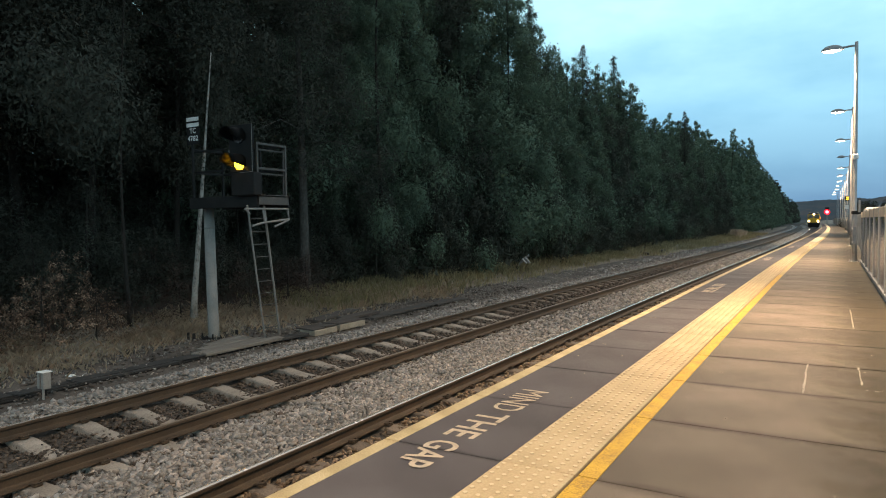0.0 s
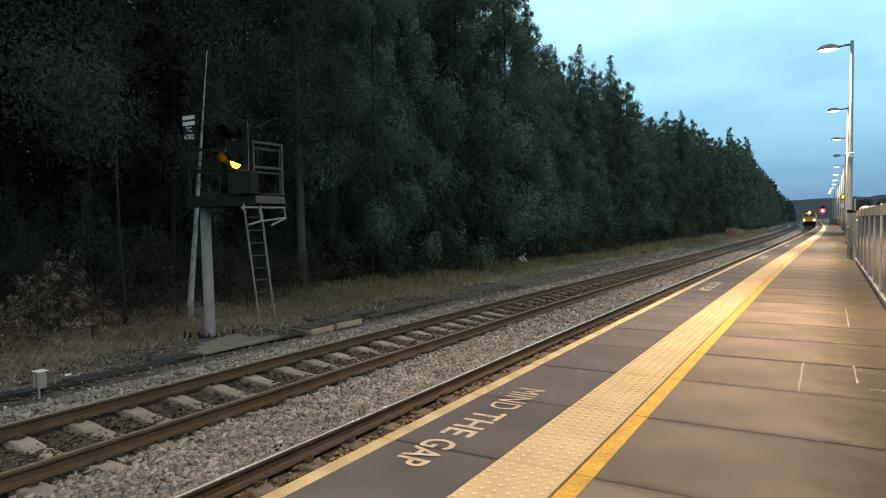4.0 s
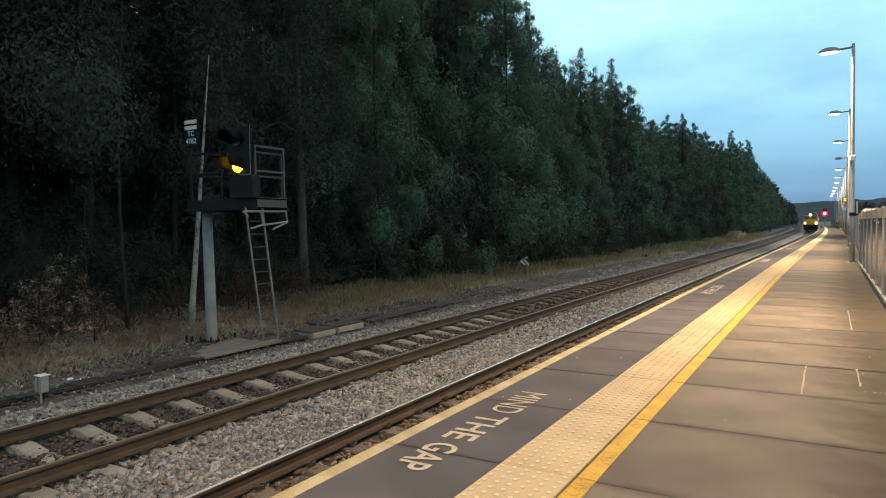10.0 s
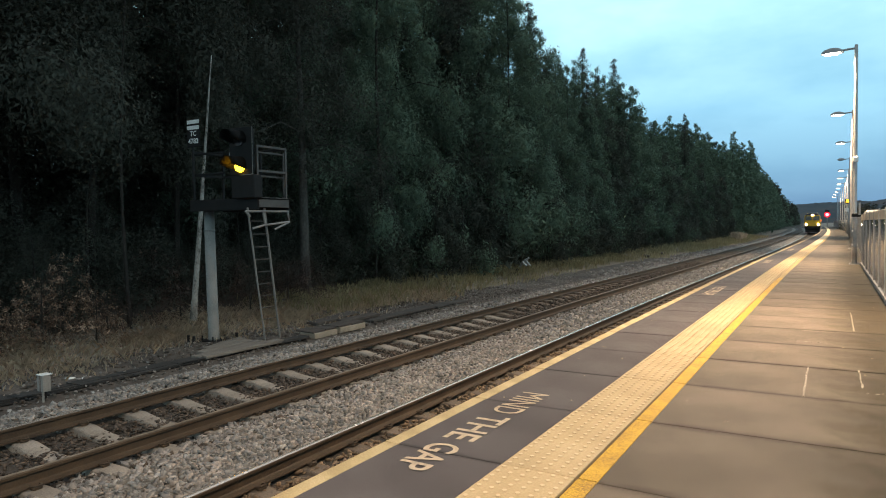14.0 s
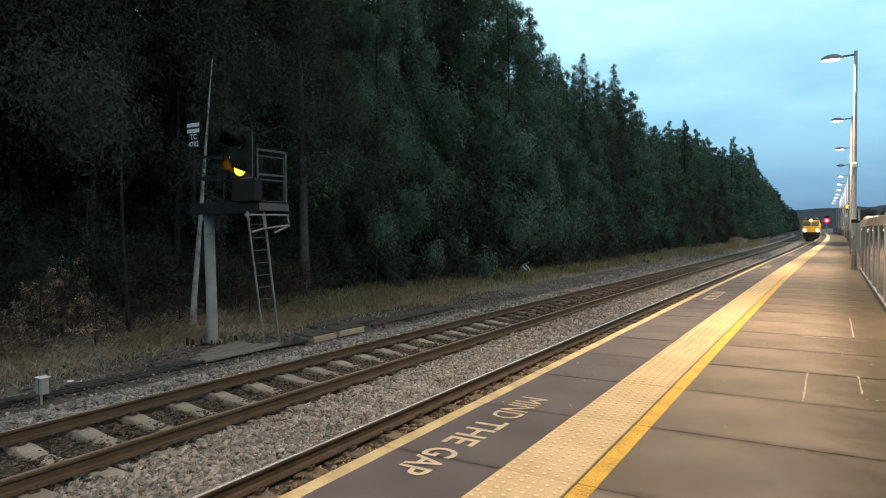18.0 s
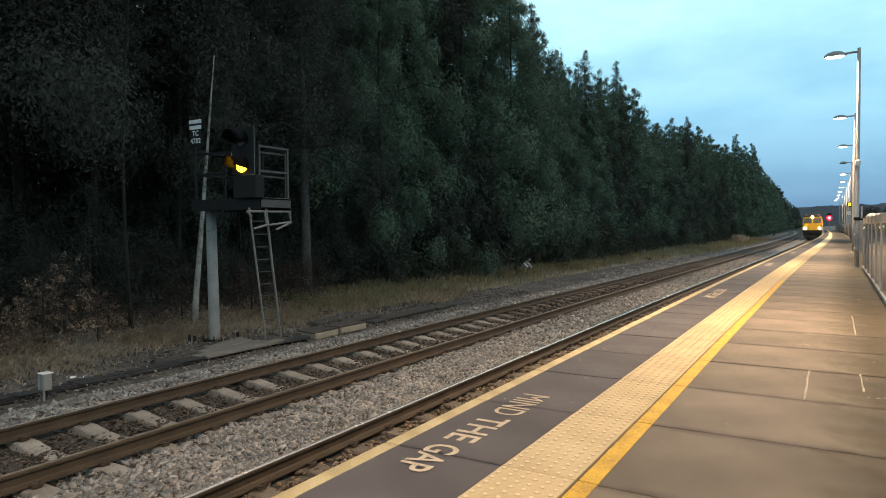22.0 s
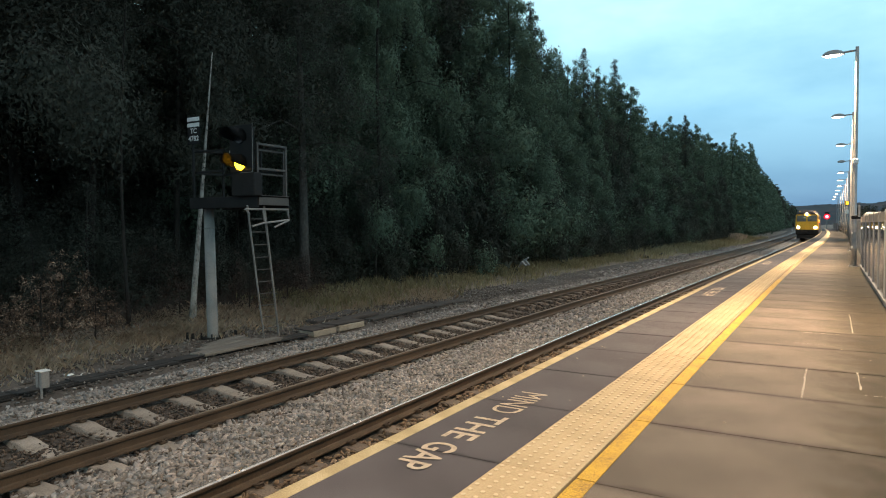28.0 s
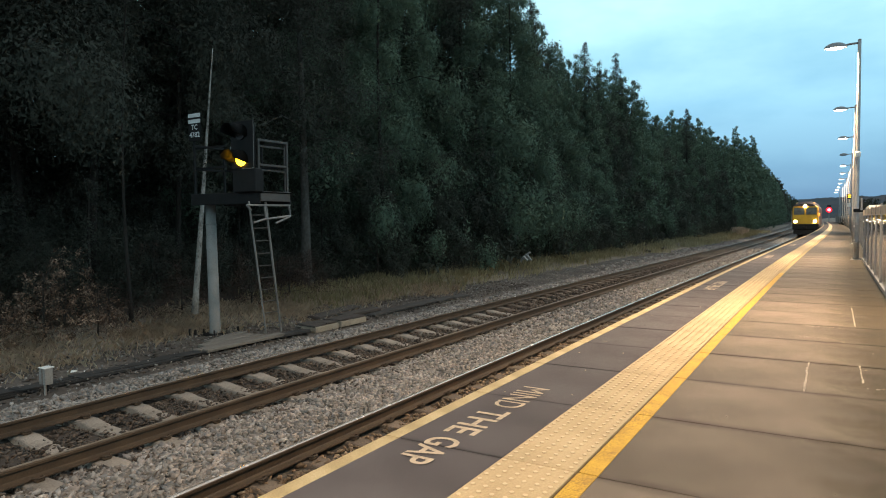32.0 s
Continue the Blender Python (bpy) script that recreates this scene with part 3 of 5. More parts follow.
def build_track(name, xa, xb, label, sleepers, phase, mat, heads):
    t = thing(name, label, "railway track", kind="structure")
    for x, lo, hi, head in heads:
        bm = bmesh.new()
        sweep(bm, rail_profile(x), STATIONS)
        r = part("rail", bm, M_RAIL, t)
        bm = bmesh.new()
        crown = [(lo + (hi - lo) * k / 6) for k in range(7)]
        sweep(bm, [(x + lo, RAIL_TOP - 0.013), (x + hi, RAIL_TOP - 0.013)] + [(x + u, RAIL_TOP - 0.0065 * (u / 0.03) ** 2) for u in reversed(crown)], STATIONS)
        part("running_surface", bm, head, r, smooth=False, label="bright worn steel rail head" if head is M_STEEL else "dull brown rail head")
    sm, cm = sleeper_mesh(mat), clip_mesh()
    worn = sleeper_mesh(M_SLEEPER_BROWN)
    mid = (xa + xb) / 2
    for k in range(-11, sleepers):
        y = phase + 0.655 * k
        s = share("sleeper", sm if y < 15 else worn, t, along(mid + RNG.uniform(-0.015, 0.015), y, SLEEPER_TOP + RNG.uniform(-0.008, 0.006)) @ pose(0, 0, 0, 0, 0, RNG.uniform(-0.6, 0.6)))
        if -1 < y < 14:
            for rx in (-0.7525, 0.7525):
                for sd in (-1, 1):
                    share("rail_clip", cm, s, pose(rx + sd * 0.10, 0, 0.0, 0, 0, 0 if sd > 0 else 180))
    return t


build_track("far_track", X_RAILS[0], X_RAILS[1], "rusty running rails on pale concrete sleepers", 90, 1.72, M_SLEEPER, ((X_RAILS[0], -0.033, 0.024, M_STEEL), (X_RAILS[1], -0.02, 0.02, M_STEEL_DULL)))
build_track("near_track", X_RAILS[2], X_RAILS[3], "rails with bright worn heads on concrete sleepers beside the platform", 60, 1.4, M_SLEEPER_BROWN, ((X_RAILS[2], -0.033, 0.030, M_STEEL), (X_RAILS[3], -0.033, 0.030, M_STEEL)))


# ---- platform ----
def build_platform():
    p = thing("platform", "long station platform with buff tactile strip and yellow line", "platform", kind="structure")
    ys = [y for y in STATIONS if y < 190]
    bm = bmesh.new()
    sweep(bm, [(X_EDGE + 0.08, -0.14), (1.05, -0.14), (1.05, -1.4), (X_EDGE + 0.08, -1.4)], ys)
    part("platform_wall", bm, M_WALL, p)
    bm = bmesh.new()
    sweep(bm, [(X_EDGE + 0.02, -0.012), (1.05, -0.012), (1.05, -0.15), (X_EDGE + 0.02, -0.15)], ys)
    part("slab_bedding", bm, M_JOINT, p)
    far0 = SLAB0 + SLAB * 34
    # slabs one by one where the joints can be told apart
    def slab_mesh(name, w, mat, h=0.05):
        bm = bmesh.new()
        box(bm, (w, SLAB - 0.008, h), (0, 0, -h / 2), bevel=0.003)
        me = bpy.data.meshes.new(name)
        bm.to_mesh(me)
        bm.free()
        me.materials.append(mat)
        return me
    wl_, wr_ = X_TACT - X_STRIPE, 1.0 - X_YEL
    a = slab_mesh("edge_slab", wl_ - 0.004, M_ASPHALT)
    b = slab_mesh("walkway_slab", wr_, M_SLAB)
    c = slab_mesh("coping_stone", X_STRIPE - X_EDGE + 0.0, M_EDGE, 0.06)
    # tactile slab with its staggered flat-topped studs
    bm = bmesh.new()
    w = X_TACT_R - X_TACT
    box(bm, (w - 0.004, SLAB - 0.008, 0.045), (0, 0, -0.0225), bevel=0.003)
    for i in range(16):
        for j in range(6):
            x = -w / 2 + w * (j + 0.5) / 6
            y = -SLAB / 2 + SLAB * (i + 0.5) / 16
            ring0 = [bm.verts.new((x + 0.0145 * math.cos(q * math.pi / 4), y + 0.0145 * math.sin(q * math.pi / 4), -0.001)) for q in range(8)]
            ring1 = [bm.verts.new((x + 0.0110 * math.cos(q * math.pi / 4), y + 0.0110 * math.sin(q * math.pi / 4), 0.0062)) for q in range(8)]
            for q in range(8):
                bm.faces.new((ring0[q], ring0[(q + 1) % 8], ring1[(q + 1) % 8], ring1[q]))
            bm.faces.new(ring1)
    d = bpy.data.meshes.new("tactile_slab")
    bm.to_mesh(d)
    bm.free()
    d.materials.append(M_TACT)
    for k in range(-9, 34):
        y = SLAB0 + SLAB * (k + 0.5)
        tilt = lambda s: pose(0, 0, RNG.uniform(-0.0015, 0.0015), RNG.uniform(-s, s), RNG.uniform(-s, s), 0)
        share("edge_slab", a, p, along((X_TACT + X_STRIPE) / 2, y) @ tilt(0.10))
        share("walkway_slab", b, p, along((X_YEL + 1.0) / 2, y) @ tilt(0.05))
        share("coping_stone", c, p, along((X_EDGE + X_STRIPE) / 2, y, 0.002) @ tilt(0.08))
        share("tactile_slab", d, p, along((X_TACT_R + X_TACT) / 2, y, 0.003) @ tilt(0.08))
    fy = [far0 + 3 * k for k in range(50)]
    for nm, x0, x1, z, mat in (("far_edge_paving", X_STRIPE, X_TACT, 0.0, M_ASPHALT), ("far_walkway_paving", X_YEL, 1.0, 0.0, M_SLAB), ("far_coping", X_EDGE, X_STRIPE, 0.002, M_EDGE), ("far_tactile_strip", X_TACT, X_TACT_R, 0.006, M_TACT)):
        bm = bmesh.new()
        sweep(bm, [(x0, -0.05), (x1, -0.05), (x1, z), (x0, z)], fy)
        part(nm, bm, mat, p)
    # the yellow line, in lengths that stop at the slab joints
    for k in range(-9, 34):
        bm = bmesh.new()
        y0 = SLAB0 + SLAB * k + 0.006
        sweep(bm, [(X_YEL + 0.004, -0.003), (X_YEL_R, -0.003), (X_YEL_R, 0.0035), (X_YEL + 0.004, 0.0035)], [y0, y0 + SLAB - 0.012])
        if k < 12:
            part("yellow_line", bm, M_YELLOW, p)
        else:
            part("yellow_line", bm, M_YELLOW_DIM, p, "worn faded yellow line")
    bm = bmesh.new()
    sweep(bm, [(X_YEL + 0.012, -0.003), (X_YEL_R, -0.003), (X_YEL_R, 0.004), (X_YEL + 0.012, 0.004)], fy[:12])
    part("yellow_line", bm, M_YELLOW_DIM, p, "worn faded yellow line")
    return p


platform = build_platform()


def lettering(text, size, length, m, parent, mat, name="lettering", thick=0.002, bold=0.004):
    """Painted words as a mesh, made size high and length long."""
    cu = bpy.data.curves.new(name, "FONT")
    cu.body, cu.size, cu.extrude, cu.offset, cu.resolution_u = text, 1.0, 0.0, bold, 3
    tmp = new(name, cu)
    dg = bpy.context.evaluated_depsgraph_get()
    me = bpy.data.meshes.new_from_object(tmp.evaluated_get(dg))
    bpy.data.objects.remove(tmp)
    bpy.data.curves.remove(cu)
    co = np.array([v.co[:] for v in me.vertices])
    lo, hi = co.min(0), co.max(0)
    me.transform(Matrix.Diagonal((length / (hi[0] - lo[0]), size / (hi[1] - lo[1]), 1, 1)) @ Matrix.Translation((-lo[0], -lo[1], 0)))
    me.materials.clear()
    me.materials.append(mat)
    ob = new(name, me)
    ob.parent = parent
    ob.matrix_basis = m
    return ob


# the words run towards the camera, their heads to the walkway
for dy in (0.0, 9.1, 19.2, 29.2):
    for word, (y0, y1) in zip(("GAP", "THE", "MIND"), ((2.68, 3.10), (3.19, 3.70), (3.79, 4.35))):
        lettering(word, 0.20, y1 - y0, pose(off(dy + 3) - 1.925, y1 + dy, 0.0065, 0, 0, -90), platform, M_WHITE, bold=0.0 if word == "MIND" else 0.014)


# ---- lamp columns ----
POLES = [21.9 + 12.65 * k for k in range(11)]


def lamp_column(first):
    """A tapered steel column with a short arm over the platform and a bowl lantern."""
    t = thing("platform_lamp", "grey steel platform lamp column with lit bowl lantern", "lamp post", "platform lamp columns")
    bm = bmesh.new()
    tube(bm, [(0, 0, 0), (0, 0, 1.25), (0, 0, 1.33), (0, 0, 6.0), (0, 0, 6.2)], [0.072, 0.070, 0.056, 0.046, 0.044], 14)
    part("column", bm, M_GALV, t, smooth=True)
    bm = bmesh.new()
    box(bm, (0.26, 0.26, 0.02), (0, 0, 0.01), bevel=0.004)
    for sx in (-0.10, 0.10):
        for sy in (-0.10, 0.10):
            tube(bm, [(sx, sy, 0.02), (sx, sy, 0.055)], 0.014, 6)
    part("base_plate", bm, M_GREYSTEEL, t)
    bm = bmesh.new()
    box(bm, (0.09, 0.012, 0.5), (0, -0.082, 0.75), bevel=0.004)
    part("door", bm, M_GREYSTEEL, t)
    bm = bmesh.new()
    tube(bm, [(0, 0, 6.10), (-0.18, 0, 6.095), (-0.38, 0, 6.08)], 0.03, 8)
    part("arm", bm, M_GREYSTEEL, t)
    bm = bmesh.new()
    bmesh.ops.create_uvsphere(bm, u_segments=16, v_segments=8, radius=1.0)
    bmesh.ops.scale(bm, vec=(0.29, 0.16, 0.16), verts=bm.verts)
    bmesh.ops.delete(bm, geom=[v for v in bm.verts if v.co.z < -0.01], context="VERTS")
    bmesh.ops.translate(bm, vec=(-0.58, 0, 6.03), verts=bm.verts)
    h = part("lantern_hood", bm, M_GREYSTEEL, t, smooth=True)
    bm = bmesh.new()
    bmesh.ops.create_uvsphere(bm, u_segments=16, v_segments=8, radius=1.0)
    bmesh.ops.scale(bm, vec=(0.235, 0.13, 0.05), verts=bm.verts)
    bmesh.ops.delete(bm, geom=[v for v in bm.verts if v.co.z > 0.01], context="VERTS")
    bmesh.ops.translate(bm, vec=(-0.60, 0, 6.028), verts=bm.verts)
    part("lantern_bowl", bm, G_LAMP, h, "lit warm white lantern bowl", smooth=True)
    return t


col = lamp_column(True)
col.matrix_basis = along(0.46, POLES[0])
columns = [col] + [copy_thing(col, along(0.46, y)) for y in POLES[1:]] + [copy_thing(col, along(0.9, 9.25)), copy_thing(col, along(0.9, -3.4))]
# one lantern is out
dead = [o for o in columns[3].children_recursive if o.name.startswith("lantern_bowl")][0]
dead.data = dead.data.copy()
dead.data.materials[0] = M_GREYSTEEL
tagged(columns[3], "grey steel platform lamp column with unlit lantern")
tagged(dead, "dark unlit lantern bowl")
for i, (x, y) in enumerate([(0.9, -3.4), (0.9, 9.25)] + [(0.46, POLES[k]) for k in (0, 1, 2, 4, 5, 6, 7, 8)]):
    la = bpy.data.lights.new("lantern_light", "AREA")
    la.shape, la.size, la.size_y, la.spread = "ELLIPSE", 0.5, 0.26, radians(145)
    la.energy, la.color = 738.0, (1.0, 0.702, 0.42)
    lo = new("lantern_light", la)
    lo.matrix_world = along(x - 0.60, y, 5.95)


# ---- fence ----
M_BUFF = material("dull_buff_paint", (0.42, 0.37, 0.31), (0.30, 0.26, 0.21), (0.50, 0.45, 0.38), 4, 50, 0.7, bump=0.15, dist=0.003)


def build_fence():
    t = thing("palisade_fence", "grey steel palisade fence along the back of the platform", "fence", kind="structure")
    bm = bmesh.new()
    prof = [(-0.033, 0.012), (-0.014, -0.012), (0.014, -0.012), (0.033, 0.012)]
    H = 1.42
    lo = [bm.verts.new((x, y, 0.06)) for x, y in prof]
    hi = [bm.verts.new((x, y, H - 0.06)) for x, y in prof]
    tip = [bm.verts.new((x * 0.25, y, H)) for x, y in prof]
    for r1, r2 in ((lo, hi), (hi, tip)):
        for k in range(3):
            bm.faces.new((r1[k], r1[k + 1], r2[k + 1], r2[k]))
    sol = bmesh.ops.solidify(bm, geom=bm.faces[:], thickness=0.003)
    pale = bpy.data.meshes.new("pale")
    bm.to_mesh(pale)
    bm.free()
    pale.materials.append(M_PALE)
    bm = bmesh.new()
    box(bm, (0.07, 0.10, 1.38), (0, 0, 0.69), bevel=0.006)
    post = bpy.data.meshes.new("fence_post")
    bm.to_mesh(post)
    bm.free()
    post.materials.append(M_GREYSTEEL)
    bm = bmesh.new()
    box(bm, (0.020, 0.06, 1.43), (0, 0, 0.715), bevel=0.003)
    stud = bpy.data.meshes.new("fence_post")
    bm.to_mesh(stud)
    bm.free()
    stud.materials.append(M_GREYSTEEL)
    y = -4.0
    k = 0
    while y < 52:
        if k % 18 == 0:
            share("fence_post", post, t, along(X_FENCE + 0.085, y, 0))
        share("pale", pale, t, along(X_FENCE, y, 0) @ pose(0, 0, RNG.uniform(-0.006, 0.006), RNG.uniform(-0.5, 0.5), 0, 90))
        y += 0.152
        k += 1
    # smooth sheets fixed to the platform side of the pales
    for k in range(7):
        bm = bmesh.new()
        y0 = 9.91 + 1.57 * k
        box(bm, (0.008, 1.50, 1.13), (X_FENCE - 0.034, y0 + 0.785, 0.685))
        sheet = part("sheet", bm, M_PANEL, t, "glossy blue-grey sheet")
        bm = bmesh.new()
        box(bm, (0.034, 1.50, 0.06), (X_FENCE - 0.047, y0 + 0.785, 0.09))
        part("bottom_rail", bm, M_GREYSTEEL, sheet)
        bm = bmesh.new()
        box(bm, (0.020, 1.50, 0.148), (X_FENCE - 0.038, y0 + 0.785, 1.325))
        part("top_band", bm, M_BUFF, sheet, "dull buff band along the top")
        share("fence_post", stud, t, pose(X_FENCE - 0.046, y0, 0))
    fy = [y + 4 * j for j in range(36)]
    bm = bmesh.new()
    sweep(bm, [(X_FENCE, 0.06), (X_FENCE + 0.01, 0.06), (X_FENCE + 0.01, 1.42), (X_FENCE, 1.42)], fy)
    part("far_pales", bm, M_PALE, t)
    for z in (0.28, 1.17):
        bm = bmesh.new()
        sweep(bm, [(X_FENCE + 0.02, z - 0.025), (X_FENCE + 0.07, z - 0.025), (X_FENCE + 0.07, z + 0.025), (X_FENCE + 0.02, z + 0.025)], [-4 + 2 * j for j in range(102)])
        part("fence_rail", bm, M_PALE, t)


build_fence()


# ---- signal on its cantilever platform ----
def build_signal():
    """Round post, a caged deck that reaches towards the track, the head, its number plate and a ladder."""
    t = thing("railway_signal", "tall colour light signal with caged deck, showing yellow", "signal", m=pose(-10.9, 9.15, -1.12))
    inv = Matrix.Translation((10.9, -9.15, 1.12))   # the parts below are written in world metres

    def bit(name, bm, mat, parent=None, label="", smooth=False):
        bmesh.ops.transform(bm, matrix=inv, verts=bm.verts)
        ob = part(name, bm, mat, t, label, smooth=smooth)
        if parent:
            ob.parent = parent
        return ob

    bm = bmesh.new()
    tube(bm, [(-11.07, 9.15, -1.12), (-11.07, 9.15, -1.0), (-11.13, 9.15, 1.70)], [0.118, 0.112, 0.104], 20)
    post = bit("post", bm, M_POST, smooth=True)
    bm = bmesh.new()
    tube(bm, [(-11.12, 9.15, 1.18), (-11.12, 9.15, 1.21)], 0.116, 20)
    bit("collar", bm, M_POST, post, "pale band round the post")
    bm = bmesh.new()
    box(bm, (0.42, 0.42, 0.03), (-11.07, 9.15, -1.09), bevel=0.006)
    for a in (-0.16, 0.16):
        for b in (-0.16, 0.16):
            tube(bm, [(-11.07 + a, 9.15 + b, -1.08), (-11.07 + a, 9.15 + b, -0.98)], 0.016, 6)
    bit("base_plate", bm, M_BLACK, post)
    bm = bmesh.new()
    box(bm, (1.95, 0.86, 0.035), (-10.32, 9.25, 1.80), bevel=0.004)
    deck = bit("deck", bm, M_BLACK, label="dark steel mesh deck")
    for y in (8.84, 9.66):
        bm = bmesh.new()
        box(bm, (1.95, 0.05, 0.22), (-10.32, y, 1.70), bevel=0.008)
        bit("deck_beam", bm, M_BLACK, deck)
    bm = bmesh.new()
    box(bm, (0.04, 0.86, 0.19), (-9.365, 9.25, 1.73), bevel=0.006)
    bit("kick_plate", bm, M_CAGE, deck, "grey kick plate")
    bm = bmesh.new()
    box(bm, (0.04, 0.86, 0.15), (-11.27, 9.25, 1.75), bevel=0.006)
    bit("kick_plate", bm, M_BLACK, deck)
    for x, mat in ((-9.40, M_CAGE), (-11.22, M_BLACK)):
        for y in (8.87, 9.62):
            bm = bmesh.new()
            box(bm, (0.045, 0.045, 1.03), (x, y, 2.29), bevel=0.005)
            bit("cage_post", bm, mat, deck)
        for z in (2.33, 2.80):
            bm = bmesh.new()
            box(bm, (0.035, 0.80, 0.045), (x, 9.245, z), bevel=0.005)
            bit("cage_rail", bm, mat, deck)
    for z in (2.33, 2.80):
        bm = bmesh.new()
        box(bm, (1.80, 0.035, 0.045), (-10.31, 9.63, z), bevel=0.005)
        bit("cage_rail", bm, M_BLACK, deck)
    for x in (-10.7, -10.1):
        bm = bmesh.new()
        box(bm, (0.04, 0.04, 1.03), (x, 9.63, 2.29), bevel=0.005)
        bit("cage_post", bm, M_BLACK, deck)
    for z in (2.24, 2.70):
        bm = bmesh.new()
        box(bm, (0.025, 0.74, 0.035), (-9.50, 9.30, z), bevel=0.004)
        bit("inner_rail", bm, M_CAGE, deck)
    for y in (8.98, 9.66):
        bm = bmesh.new()
        box(bm, (0.03, 0.03, 0.95), (-9.50, y, 2.27), bevel=0.004)
        bit("inner_post", bm, M_CAGE, deck)
    # front rail beside the head
    for z in (2.33, 2.74):
        bm = bmesh.new()
        box(bm, (0.92, 0.03, 0.04), (-10.74, 8.86, z), bevel=0.004)
        bit("cage_rail", bm, M_BLACK, deck)
    bm = bmesh.new()
    box(bm, (0.02, 0.03, 0.09), (-10.05, 8.80, 2.66), bevel=0.003)
    bit("marker", bm, M_SIGNWHITE, deck, "small white upright marker")
    # head
    bm = bmesh.new()
    box(bm, (0.62, 0.03, 0.90), (-9.63, 8.70, 2.70), bevel=0.01)
    head = bit("backboard", bm, M_BLACK, label="black signal backboard")
    bm = bmesh.new()
    box(bm, (0.40, 0.20, 0.84), (-9.70, 8.82, 2.70), bevel=0.02)
    bit("case", bm, M_BLACK, head)
    bm = bmesh.new()
    box(bm, (0.62, 0.20, 0.44), (-9.62, 8.80, 2.03), bevel=0.015)
    bit("cabinet", bm, M_BLACK, head)
    # Added pale strip: the light along the backboard's edge, built as a shape.
    bm = bmesh.new()
    box(bm, (0.010, 0.006, 0.90), (-9.318, 8.681, 2.70), bevel=0.002)
    box(bm, (0.05, 0.006, 0.012), (-9.345, 8.681, 2.253), bevel=0.003)
    box(bm, (0.30, 0.006, 0.008), (-9.50, 8.681, 2.247))
    bit("edge_strip", bm, M_POST, head, "thin white edge strip")
    for z, lit in ((2.92, False), (2.43, True)):
        # a half-round hood over the lens, open below
        bm = bmesh.new()
        rows = []
        n = 12
        for y, r, cut in ((8.70, 0.170, -0.5), (8.50, 0.165, -0.25), (8.33, 0.160, 0.0)):
            rows.append([bm.verts.new((-9.65 + r * math.cos(a), y, z + r * math.sin(a))) for a in [cut + (math.pi - 2 * cut) * k / n for k in range(n + 1)]])
        for r1, r2 in zip(rows, rows[1:]):
            for k in range(n):
                bm.faces.new((r1[k], r1[k + 1], r2[k + 1], r2[k]))
        bmesh.ops.solidify(bm, geom=bm.faces[:], thickness=0.006)
        bit("hood", bm, M_BLACK, head, smooth=True)
        bm = bmesh.new()
        tube(bm, [(-9.65, 8.70, z), (-9.65, 8.655, z)], [0.135, 0.125], 20)
        bit("lens", bm, G_YELLOW if lit else M_LENS, head, "lit yellow signal lens" if lit else "dark unlit signal lens")
    # number plate
    bm = bmesh.new()
    box(bm, (0.37, 0.015, 0.56), (-11.03, 8.74, 3.165), bevel=0.004)
    plate = bit("number_plate", bm, M_BLACK, label="black signal number plate with white bars")
    for z in (3.385, 3.27):
        bm = bmesh.new()
        box(bm, (0.36, 0.006, 0.075), (-11.03, 8.729, z))
        bit("white_bar", bm, M_SIGNWHITE, plate)
    w = Matrix.Translation((10.9, -9.15, 1.12))
    lettering("TC", 0.105, 0.19, w @ pose(-11.125, 8.729, 3.10, 90, 0, 0), plate, M_SIGNWHITE, bold=0.02)
    lettering("4782", 0.105, 0.31, w @ pose(-11.185, 8.729, 2.95, 90, 0, 0), plate, M_SIGNWHITE, bold=0.02)
    bm = bmesh.new()
    tube(bm, [(-11.1, 8.77, 2.2), (-11.1, 8.77, 3.4)], 0.022, 8)
    bit("plate_bracket", bm, M_BLACK, plate)
    # ladder and the handrail hoop under the deck
    top, foot = Vector((-9.42, 8.84, 1.62)), Vector((-10.10, 9.86, -1.10))
    side = Vector((0.0, 0.42, 0.0))
    bm = bmesh.new()
    tube(bm, [foot - side / 2, top - side / 2], 0.019, 6)
    lad = bit("ladder", bm, M_POST, label="pale steel ladder leaning up to the deck")
    bm = bmesh.new()
    tube(bm, [foot + side / 2, top + side / 2], 0.023, 6)
    bit("stile", bm, M_POST, lad)
    for k in range(10):
        q = foot.lerp(top, 0.08 + 0.092 * k)
        bm = bmesh.new()
        tube(bm, [q - side / 2, q + side / 2], 0.011, 5)
        bit("rung", bm, M_CAGE, lad)
    for pts in ([(-9.4, 8.56, 1.555), (-9.4, 9.68, 1.565)], [(-9.4, 8.56, 1.555), (-9.44, 8.70, 1.46)], [(-9.4, 9.66, 1.56), (-9.4, 9.70, 1.35), (-9.4, 9.29, 1.21)],
                [(-9.4, 8.72, 1.23), (-9.4, 9.0, 1.29), (-9.4, 9.70, 1.36)], [(-9.4, 9.0, 1.55), (-9.4, 9.05, 1.30)]):
        bm = bmesh.new()
        tube(bm, pts, 0.021, 6)
        bit("hoop_bar", bm, M_POST, lad)
    return t


M_CAGE = material("dull_cage_steel", (0.078, 0.070, 0.064), (0.045, 0.040, 0.037), (0.12, 0.11, 0.10), 4, 60, 0.6, metal=0.2, bump=0.1, dist=0.002)
M_LENS = material("dark_lens_glass", (0.02, 0.02, 0.022), None, None, 4, 40, 0.2, bump=0.0)
build_signal()


